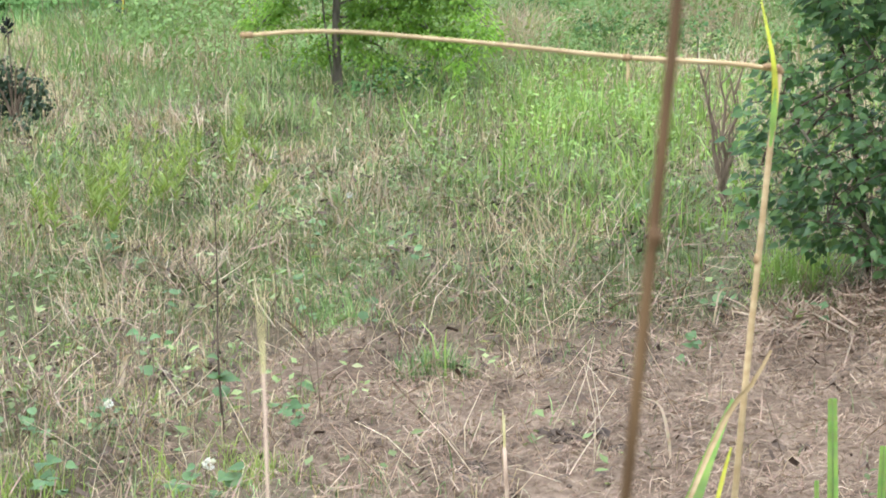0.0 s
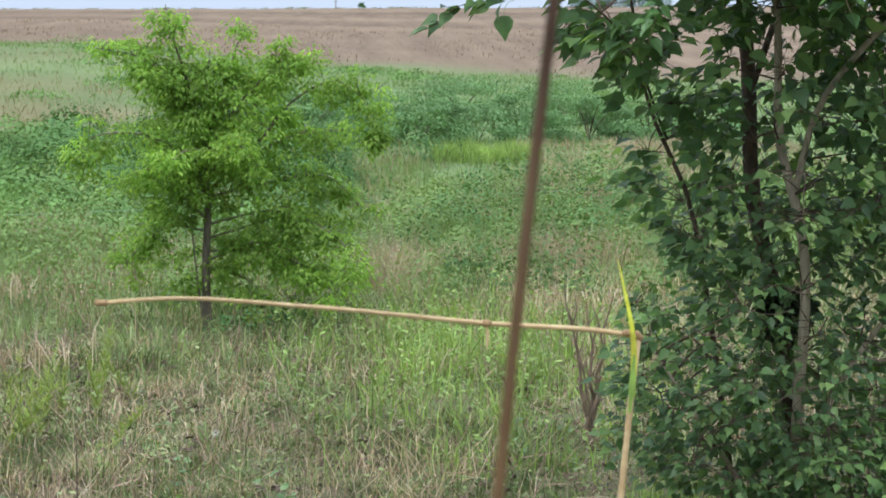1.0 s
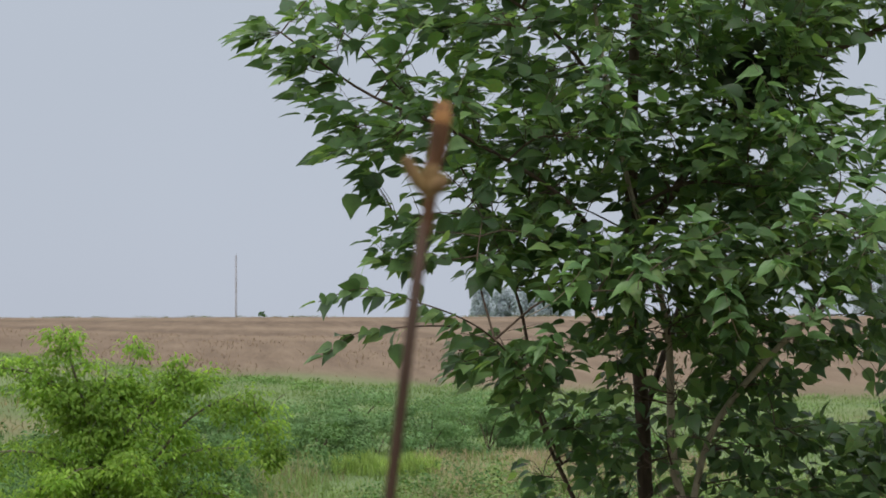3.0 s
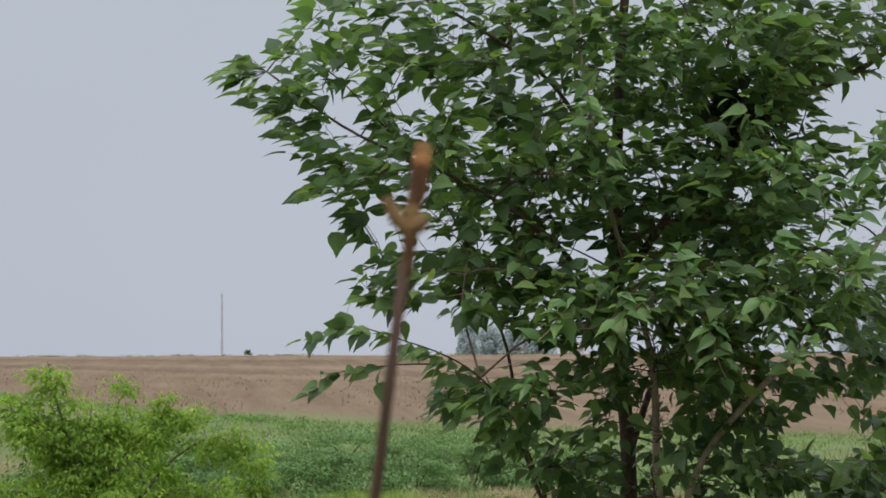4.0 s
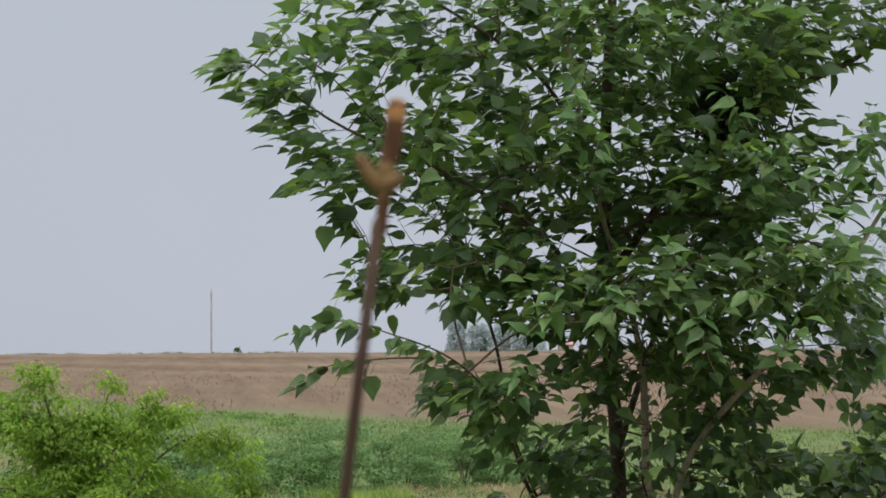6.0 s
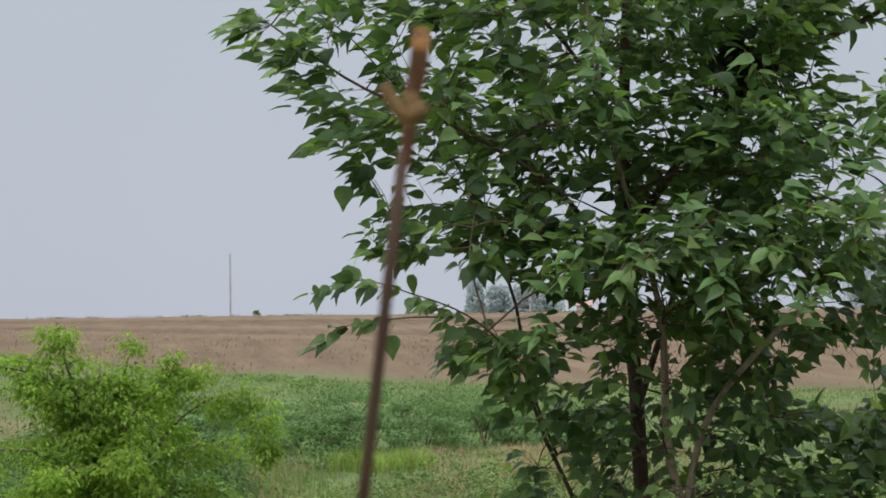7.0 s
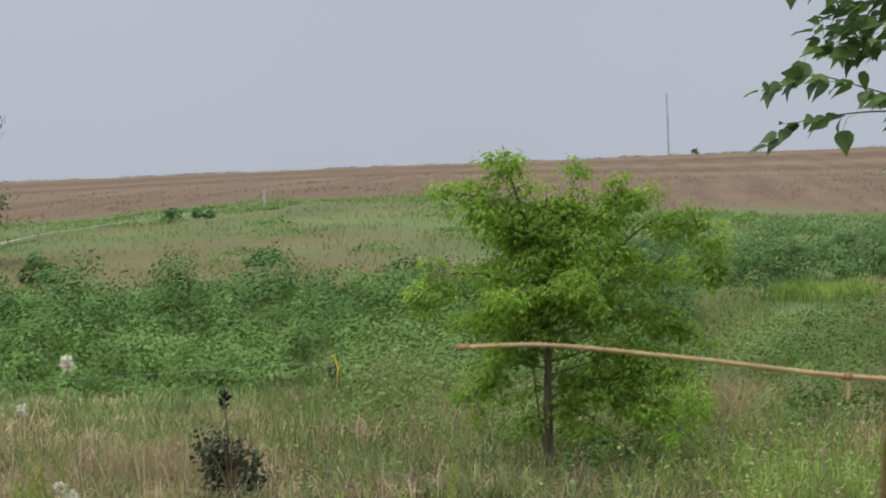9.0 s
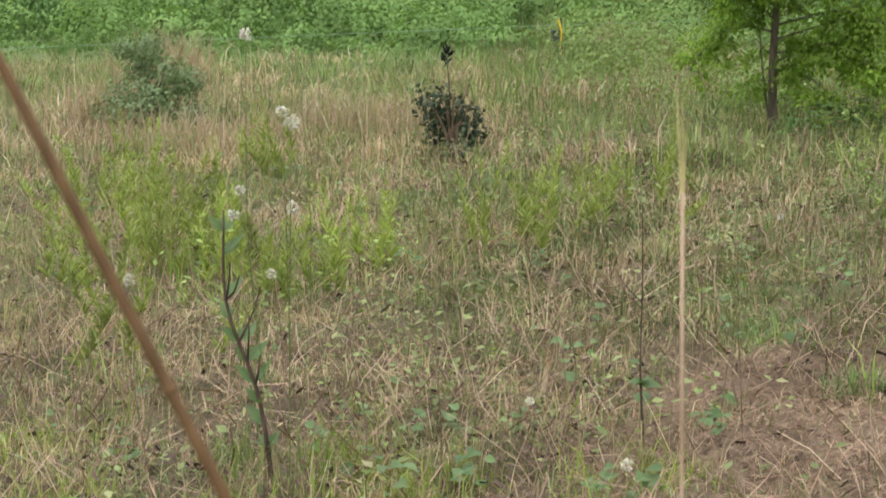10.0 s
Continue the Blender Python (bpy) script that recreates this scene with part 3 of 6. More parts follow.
        xy = keep(rng, scatter(rng, amount, 4.3, 9.0, -26, 3, 0.6), lambda x, y: (1 - 0.88 * bare(x, y)) * np.clip(0.6 + 0.6 * lumps(x + 11 * low, y, 0.7), 0.1, 1))
        tufts(s, rng, xy, 13, 0.06, rng.uniform(low, high, len(xy)), (0.0022, 0.0055), 0.85, 0.9)
        stuff("short_grass", s, mat, label, "grass")

    # the meadow goes on round and behind the eye
    s = Soup()
    xy = np.stack([rng.uniform(-5, 5, 1300), rng.uniform(-4.5, 4.2, 1300)], 1)
    tufts(s, rng, xy, 12, 0.07, rng.uniform(0.08, 0.2, 1300), (0.004, 0.009), 0.6, 0.8)
    stuff("near_grass", s, FORB, "short olive-green grass of the meadow", "grass")

    # fresh green tufts low on the near left
    s = Soup()
    xy = keep(rng, scatter(rng, 900, 4.35, 5.7, -27, -5, 0.5), lambda x, y: np.clip(0.1 + 1.5 * lumps(x + 2, y, 0.55), 0, 1) * (1 - 0.8 * step(4.9, 5.7, y)) * (1 - 0.7 * bare(x, y)))
    tufts(s, rng, xy, 16, 0.035, rng.uniform(0.06, 0.15, len(xy)), (0.003, 0.007), 0.5, 0.7)
    stuff("fresh_grass", s, FEATHER, "fresh green grass tufts among straw", "grass")

    # long pale straws leaning across one another
    s = Soup()
    xy = keep(rng, scatter(rng, 2400, 4.3, 9.0, -26, 6, 0.5), lambda x, y: (1 - 0.6 * bare(x, y)) * np.clip(0.4 + 0.8 * lumps(x - 4, y, 0.9), 0.05, 1))
    for x, y in xy:
        a, tilt, ln = rng.uniform(0, 6.28), rng.uniform(0.05, 1.25), rng.uniform(0.08, 0.26)
        p = np.array([x, y, float(land(x, y)) + 0.005])
        q = p + ln * np.array([math.cos(a) * math.cos(tilt), math.sin(a) * math.cos(tilt), math.sin(tilt)])
        tube(s, [p, (p + q) / 2 + rng.normal(0, 0.012, 3), q], [0.0020, 0.0009], 3, False)
    stuff("crossing_straws", s, PLUME, "long pale straws leaning across one another", "straw")

    # darker matted grass behind the thatch
    s = Soup()
    xy = keep(rng, scatter(rng, 4600, 6.3, 11.4, -14, 6, 1.0), lambda x, y: np.clip(0.45 + 0.9 * lumps(x - 8, y, 1.0), 0.03, 1) * step(6.3, 6.9, y))
    tufts(s, rng, xy, 16, 0.06, rng.uniform(0.05, 0.13, len(xy)), (0.003, 0.007), 0.8, 0.9)
    stuff("matted_grass", s, MATTED, "dark olive matted grass behind the thatch", "grass")

    # big rank tufts farther back
    for mat, label, amount, sd in ((PLUME, "pale pinkish tufts of rank dry grass", 440, 1.0), (FORB, "rank green tufts of tall grass", 760, -1.0)):
        s = Soup()
        xy = keep(rng, scatter(rng, amount, 8.0, 18.0, -26, 12), lambda x, y: np.clip(0.45 + sd * 1.4 * lumps(x - 6, y, 1.9), 0.02, 1) * (1 - np.exp(-((x - 0.8) ** 2 + ((y - 10.5) / 2) ** 2))))
        tufts(s, rng, xy, 50, 0.14, rng.uniform(0.12, 0.28, len(xy)), (0.0035, 0.008), 0.95, 1.0)
        stuff("rank_grass", s, mat, label, "grass")

    # low mounds of small-leaved growth through the meadow
    s = Soup()
    xy = keep(rng, scatter(rng, 1500, 5.0, 18.0), lambda x, y: (1 - 0.9 * bare(x, y)) * np.clip(0.35 - 0.8 * lumps(x + 4, y, 1.6) + 0.03 * (y - 9), 0.03, 1))
    tufts(s, rng, xy, 44, 0.09, rng.uniform(0.07, 0.2, len(xy)), (0.003, 0.008), 0.8, 0.9)
    stuff("meadow_mounds", s, FORB, "low olive-green mounds of meadow growth", "weeds")

    # light green feathery weeds: upright stems closely set with narrow leaves, in loose drifts
    s = Soup()
    for cx, cy, m, tall in ((-3.0, 7.6, 16, 0.40), (-2.75, 7.85, 14, 0.42), (-2.45, 7.5, 14, 0.40), (-2.15, 7.5, 12, 0.36), (-3.35, 8.6, 14, 0.42), (-3.7, 9.3, 12, 0.42), (-1.55, 8.3, 9, 0.40), (-1.4, 8.6, 8, 0.36), (-3.2, 10.2, 10, 0.4), (-1.2, 9.6, 7, 0.34), (-2.5, 6.3, 6, 0.24)):
        for _ in range(m):
            x, y = cx + rng.normal(0, 0.16), cy + rng.normal(0, 0.28)
            h, k = tall * rng.uniform(0.55, 1.15), 90
            u = rng.uniform(0.08, 1, k)
            th = rng.uniform(0, 6.28, k)
            lean = rng.normal(0, 0.09, 2)
            at = np.stack([x + lean[0] * u, y + lean[1] * u, float(land(x, y)) + h * u], 1)
            al = np.stack([np.cos(th), np.sin(th), rng.uniform(0.7, 1.9, k)], 1)
            leaves(s, at, al, np.array([0, 0, 1.0]) + rng.normal(0, 0.4, (k, 3)), rng.uniform(0.045, 0.085, k) * (1.15 - 0.65 * u), FAR_V, FAR_F, rng.uniform(0.25, 0.45, k))
    stuff("feathery_weeds", s, FEATHER, "light green feathery weeds in loose clumps", "weeds")

    # bright lush growth by the dead shrub and on the left
    s = Soup()

    def lush(x, y):
        a = np.exp(-(((x - 0.75) / 0.75) ** 2 + ((y - 11.0) / 1.9) ** 2))
        b = 0.35 * np.exp(-(((x + 2.5) / 0.75) ** 2 + ((y - 7.4) / 1.2) ** 2)) * np.clip(0.4 + lumps(x, y, 0.9), 0, 1)
        c = 0.10 * np.exp(-(((x + 1.35) / 0.3) ** 2 + ((y - 4.75) / 0.4) ** 2))
        return np.clip(a + b + c, 0, 1)

    xy = keep(rng, scatter(rng, 9000, 4.6, 17.0), lush)
    tufts(s, rng, xy, 9, 0.05, rng.uniform(0.14, 0.3, len(xy)), (0.005, 0.010), 0.4, 0.7)
    xy = keep(rng, scatter(rng, 3600, 4.6, 17.0), lush)
    k = 14
    base = np.repeat(np.c_[xy, land(xy[:, 0], xy[:, 1])], k, 0)
    n = len(base)
    th = rng.uniform(0, 6.28, n)
    at = base + np.c_[rng.normal(0, 0.05, (n, 2)), rng.uniform(0.03, 0.3, n)]
    leaves(s, at, np.stack([np.cos(th), np.sin(th), rng.uniform(-0.3, 0.6, n)], 1), np.array([0, 0, 1.0]) + rng.normal(0, 0.3, (n, 3)), rng.uniform(0.022, 0.05, n), SLIM_V, SLIM_F, rng.uniform(0.8, 1.6, n))
    stuff("lush_growth", s, LUSH, "bright green lush weeds and grass", "weeds")

    # thin upright dead stems standing through the grass
    s = Soup()
    xy = keep(rng, scatter(rng, 1500, 4.6, 16.0), lambda x, y: np.clip(0.3 + 0.5 * step(8, 12, y) - 0.25 * bare(x, y) + 0.3 * (x < -0.5), 0, 1))
    for x, y in xy:
        h = rng.uniform(0.1, 0.42)
        b = np.array([x, y, float(land(x, y)) - 0.01])
        t = b + [rng.normal(0, 0.07), rng.normal(0, 0.07), h]
        tube(s, curve([b, (b + t) / 2 + rng.normal(0, 0.014, 3), t], 4), [0.0022, 0.001], 3, False)
    stuff("dead_stems", s, BARK_DEAD, "thin brown dead weed stems standing in the grass", "weed stems")

    # dry seeding grass stalks, pale and bent
    s = Soup()
    xy = keep(rng, scatter(rng, 1100, 5.5, 17.0), lambda x, y: np.clip(0.2 + 0.8 * step(9, 12, y - 0.9 * x) - bare(x, y), 0, 1) * np.clip(0.5 + 0.6 * lumps(x + 2, y, 2.0), 0.05, 1))
    tufts(s, rng, xy, 6, 0.08, rng.uniform(0.16, 0.36, len(xy)), (0.0018, 0.004), 0.55, 0.8)
    stuff("seeding_grass", s, DRY, "pale bent stalks of seeding dry grass", "grass")

    # dark rotting litter in the gaps; its dark colour also imitates their shade
    s = Soup()
    xy = keep(rng, scatter(rng, 22000, 4.3, 11.0, power=0.5), lambda x, y: np.clip(0.3 + 1.2 * lumps(x + 5, y, 0.6), 0, 1) * (1 - 0.6 * bare(x, y)))
    straw(s, rng, xy, 0.02, 0.06, 0.004, 0.013, 0.06)
    stuff("litter", s, BARK, "dark rotting leaf litter, also standing in for shade among the grass", "litter")

    # broad round-leaved seedlings dotted over the thatch and the short grass
    s = Soup()
    xy = keep(rng, scatter(rng, 130, 4.4, 10.0, power=0.6), lambda x, y: np.clip(0.45 + 0.7 * lumps(x + 6, y, 1.1), 0.05, 1))
    k = 6
    base = np.repeat(np.c_[xy, land(xy[:, 0], xy[:, 1])], k, 0)
    n = len(base)
    th = rng.uniform(0, 6.28, n)
    at = base + np.c_[rng.normal(0, 0.022, (n, 2)), rng.uniform(0.02, 0.11, n)]
    al = np.stack([np.cos(th), np.sin(th) - 0.3, rng.uniform(-0.3, 0.5, n)], 1)
    leaves(s, at, al, np.array([0, -0.35, 1.0]) + rng.normal(0, 0.3, (n, 3)), rng.uniform(0.022, 0.048, n), width=rng.uniform(1.0, 1.35, n))
    stuff("seedlings", s, SEEDLING, "round-leaved green seedlings dotted over thatch", "weeds")

    # small broad-leaved weeds
    s = Soup()
    xy = keep(rng, scatter(rng, 2600, 4.4, 15.0), lambda x, y: (0.25 + 0.75 * (1 - bare(x, y))) * np.clip(0.5 + 0.6 * lumps(x, y, 2.0), 0.05, 1))
    k = 9
    base = np.repeat(np.c_[xy, land(xy[:, 0], xy[:, 1])], k, 0)
    n = len(base)
    th = rng.uniform(0, 6.28, n)
    at = base + np.c_[rng.normal(0, 0.03, (n, 2)), rng.uniform(0.0, 0.14, n)]
    al = np.stack([np.cos(th), np.sin(th), rng.uniform(-0.3, 0.7, n)], 1)
    leaves(s, at, al, np.array([0, 0, 1.0]) + rng.normal(0, 0.25, (n, 3)), rng.uniform(0.015, 0.042, n), SLIM_V, SLIM_F, rng.uniform(1.2, 2.2, n))
    stuff("low_weeds", s, FORB, "low broad-leaved green weeds among the grass", "weeds")


def far_plants():
    rng = np.random.RandomState(23)
    # thick weeds past the fence: billowing mounds in ragged rows, taller and darker along two bands
    rows = []
    y = 19.1
    while y < 36:
        x = -0.5 * y
        while x < 0.03 * y:
            rows.append((x + rng.normal(0, 0.22), y + rng.normal(0, 0.3)))
            x += rng.uniform(0.6, 1.2) * (0.65 + 0.018 * y)
        y += 0.72 + 0.024 * (y - 18)
    xy = np.array(rows)
    xy = keep(rng, xy, lambda x, y: np.clip(1.25 - 1.15 * step(-8, 1, np.degrees(np.arctan2(x, y))), 0, 1) * (1 - 0.85 * step(31, 36, y + 2 * lumps(x, y, 7.0))))
    m = len(xy)
    ridge = np.clip(0.5 + 0.9 * lumps(0.35 * xy[:, 0] + 3, xy[:, 1], 3.2), 0, 1)
    r = rng.uniform(0.36, 0.62, m) * (0.8 + 0.4 * ridge)
    tall = (ridge > 0.52) & (xy[:, 1] > 21.0)
    s, dark = Soup(), Soup()
    for soup, pick, high, k in ((s, ~tall, 0.30 + 0.34 * ridge, 760), (dark, tall, 0.58 + 0.36 * ridge, 860)):
        clump_leaves(soup, rng, xy[pick, 0], xy[pick, 1], r[pick], high[pick] * rng.uniform(0.75, 1.3, pick.sum()), k, 0.026 + 0.0011 * xy[pick, 1])
    stuff("tall_weeds", dark, TALLWEED, "taller dark green weeds standing in the thicket", "weeds")
    xy = scatter(rng, 260, 18.0, 36.0, -26, -4, 0.8)
    r = rng.uniform(0.3, 0.6, len(xy))
    clump_leaves(s, rng, xy[:, 0], xy[:, 1], r, 0.3 * r, 110, 0.03 + 0.0011 * xy[:, 1])
    stuff("weed_thicket", s, WEED, "waist-high thicket of dense green weeds", "weeds")
    # looser growth straight ahead and to the right
    s = Soup()
    xy = scatter(rng, 480, 13.5, 30.0, -9, 21, 0.8)
    xy = keep(rng, xy, lambda x, y: np.clip(0.75 + 0.5 * lumps(x, y, 5.0) - 0.75 * step(23, 28, y), 0.05, 1))
    m = len(xy)
    r = rng.uniform(0.18, 0.5, m)
    clump_leaves(s, rng, xy[:, 0], xy[:, 1], r, r * rng.uniform(0.6, 1.4, m), 320, 0.018 + 0.0010 * xy[:, 1])
    stuff("loose_weeds", s, PASTURE, "loose mid-green weeds and low shrubs", "weeds")
    # darker, taller clumps and pale grass patches among them
    s = Soup()
    xy = keep(rng, scatter(rng, 150, 13.5, 27.0, -7, 12, 0.6), lambda x, y: np.clip(0.4 + 0.9 * lumps(x + 3, y, 3.5), 0.05, 1))
    r = rng.uniform(0.22, 0.5, len(xy))
    clump_leaves(s, rng, xy[:, 0], xy[:, 1], r, r * rng.uniform(0.7, 1.5, len(xy)), 420, 0.018 + 0.0009 * xy[:, 1])
    clump_leaves(s, rng, np.array([-0.46, -0.66, -0.3]), np.array([12.1, 12.2, 12.3]), np.array([0.20, 0.14, 0.16]), np.array([0.24, 0.18, 0.2]), 300, np.full(3, 0.03))
    stuff("dark_weeds", s, TALLWEED, "darker bushy weed clumps past the meadow", "weeds")
    s = Soup()
    for cx, cy, rx, ry, n, h in ((2.7, 23.5, 0.9, 1.3, 2600, 0.3), (1.2, 21.0, 0.6, 0.9, 1000, 0.28), (3.9, 27.5, 1.2, 1.4, 1800, 0.3), (0.35, 14.2, 0.16, 0.5, 420, 0.5), (-2.6, 19.0, 0.4, 0.5, 300, 0.35), (1.7, 16.5, 0.5, 0.8, 700, 0.3), (-5.5, 15.0, 0.25, 0.4, 500, 0.6), (-5.2, 13.0, 0.5, 0.6, 500, 0.4), (-3.3, 12.3, 0.6, 0.6, 700, 0.36), (-4.0, 11.3, 0.5, 0.5, 500, 0.34)):
        xy = np.stack([rng.normal(cx, rx * 0.6, n), rng.normal(cy, ry * 0.6, n)], 1)
        blades(s, rng, xy, land(xy[:, 0], xy[:, 1]), h * rng.uniform(0.5, 1.15, n), rng.uniform(0.005, 0.011, n), 0.4, 0.7)
    stuff("pale_grass", s, DRYSTRIP, "pale dry grass patches in the green growth", "grass")
    for mat, label, sd, amount in ((PASTURE, "soft tall green grass past the meadow", 1.0, 2700), (DULL, "soft dull tan grass past the meadow", -1.0, 1300)):
        s = Soup()
        xy = keep(rng, scatter(rng, amount, 13.0, 36.0, -12, 21, 0.6), lambda x, y: np.clip(0.55 + sd * 0.8 * lumps(x + 2, 0.5 * y, 2.4), 0.05, 1) * (1 - 0.95 * (x > 1.1) * (y > 25.5)))
        tufts(s, rng, xy, 22, 0.14, rng.uniform(0.14, 0.40, len(xy)), (0.004, 0.009), 0.45, 0.8)
        stuff("soft_grass", s, mat, label, "grass")
    # rough pasture up to the field's edge: soft mounds of grass, green and tan
    for mat, label, sd, a0, a1, amount in ((PASTURE, "soft green rough grass below the ripe field", 1.0, -26, 21, 4200), (DULL, "dull dry grass patches in the rough pasture", -1.0, -26, 21, 2300)):
        s = Soup()
        xy = scatter(rng, amount, 26.0, 82.0, a0, a1, 0.3)
        amount_dry = dryness(xy[:, 0], xy[:, 1])
        xy = xy[rng.uniform(0, 1, amount) < np.where(sd > 0, 1 - amount_dry, amount_dry) ** 1.5]
        m = len(xy)
        own = rng.uniform(0.6, 1.3, m)
        p = (xy[:, None] + rng.normal(0, 1, (m, 14, 2)) * (0.5 * own)[:, None, None]).reshape(-1, 2)
        blades(s, rng, p, land(p[:, 0], p[:, 1]), np.repeat(own, 14) * rng.uniform(0.07, 0.24, m * 14), rng.uniform(0.012, 0.03, m * 14), 0.6, 0.8)
        stuff("pasture_grass", s, mat, label, "grass")
    s = Soup()
    xy = scatter(rng, 420, 36.0, 82.0, -26, 21, 0.4)
    xy = keep(rng, xy, lambda x, y: np.clip(0.3 + 0.9 * lumps(x, y, 11.0) + 0.15 * step(72, 80, y), 0.02, 1))
    m = len(xy)
    r = rng.uniform(0.4, 1.0, m)
    clump_leaves(s, rng, xy[:, 0], xy[:, 1], r, 0.45 * r * rng.uniform(0.5, 1.0, m), 170, 0.075 + 0 * r)
    stuff("pasture_weeds", s, WEED, "patchy green weeds in the rough pasture", "weeds")
    # ripe standing straw along the near edge of the field
    s = Soup()
    xy = keep(rng, scatter(rng, 15000, 82.0, 150.0, -26, 21, 0.2), lambda x, y: np.clip(0.35 + 0.9 * lumps(0.4 * x, 0.15 * y, 3.0), 0.03, 1))
    n = len(xy)
    blades(s, rng, xy, land(xy[:, 0], xy[:, 1]), rng.uniform(0.08, 0.24, n), rng.uniform(0.02, 0.05, n), 0.35, 0.5)
    stuff("ripe_straw", s, STUBBLE, "ripe brown standing straw of the field", "crop")
    # the pale dry strip and the square green clump in front of the hedge
    s = Soup()
    xy = np.stack([rng.uniform(2.9, 7.5, 9000), 34.6 - 9 * rng.uniform(0, 1, 9000) ** 2.2], 1)
    xy = keep(rng, xy, lambda x, y: np.clip(0.55 + 0.9 * lumps(x, 0.6 * y, 1.8), 0.08, 1))
    n = len(xy)
    blades(s, rng, xy, land(xy[:, 0], xy[:, 1]), rng.uniform(0.12, 0.32, n), rng.uniform(0.008, 0.018, n), 0.55, 0.7)
    stuff("dry_strip", s, DRYSTRIP, "pale dry grass strip before the hedge", "grass")
    s = Soup()
    xy = np.stack([np.clip(rng.normal(2.26, 0.4, 2600), 1.5, 3.05), rng.normal(32.0, 0.35, 2600)], 1)
    blades(s, rng, xy, land(xy[:, 0], xy[:, 1]), rng.uniform(0.2, 0.46, 2600) * (0.85 + 0.2 * lumps(xy[:, 0], xy[:, 1], 0.7)), rng.uniform(0.01, 0.02, 2600), 0.4, 0.6)
    tagged(new("grass_clump", s.mesh("grass_clump", LUSH)), "dense green clump of tall grass", "grass clump")


near_plants()
far_plants()


# ---- trees and shrubs ----
def grow(rng, limbs, blobs, bough_n, reach=0.9):
    """Boughs and twigs from the limbs out to places in the crown. Returns their runs of points, the twigs last."""
    bones = [np.concatenate([curve(p, 16) for p in limbs])]
    vols = np.array([b[3] * b[4] * b[5] * b[6] for b in blobs])

    def inside(n):
        pick = rng.choice(len(blobs), n, p=vols / vols.sum())
        d = unit(rng.normal(0, 1, (n, 3))) * (rng.uniform(0, 1, (n, 1)) ** 0.42)
        b = np.array(blobs)[pick]
        return b[:, :3] + d * b[:, 3:6]

    runs = []
    for level, (count, sag) in enumerate(bough_n):
        tips = inside(count)
        skel = np.concatenate(bones)
        fresh = []
        for tip in tips:
            off = skel - tip
            d = np.linalg.norm(off, axis=1) + 0.7 * np.maximum(off[:, 2], 0)
            a = skel[np.argmin(d)]
            ln = np.linalg.norm(tip - a)
            if ln < 0.05:
                continue
            if ln > reach:
                tip = a + (tip - a) * reach / ln
                ln = reach
            mid = (a + tip) / 2 + np.array([0, 0, sag * ln]) + rng.normal(0, 0.06 * ln, 3)
            fresh.append(curve([a, mid, tip], 7))
        bones.append(np.concatenate(fresh))
        runs.append(fresh)
    return runs


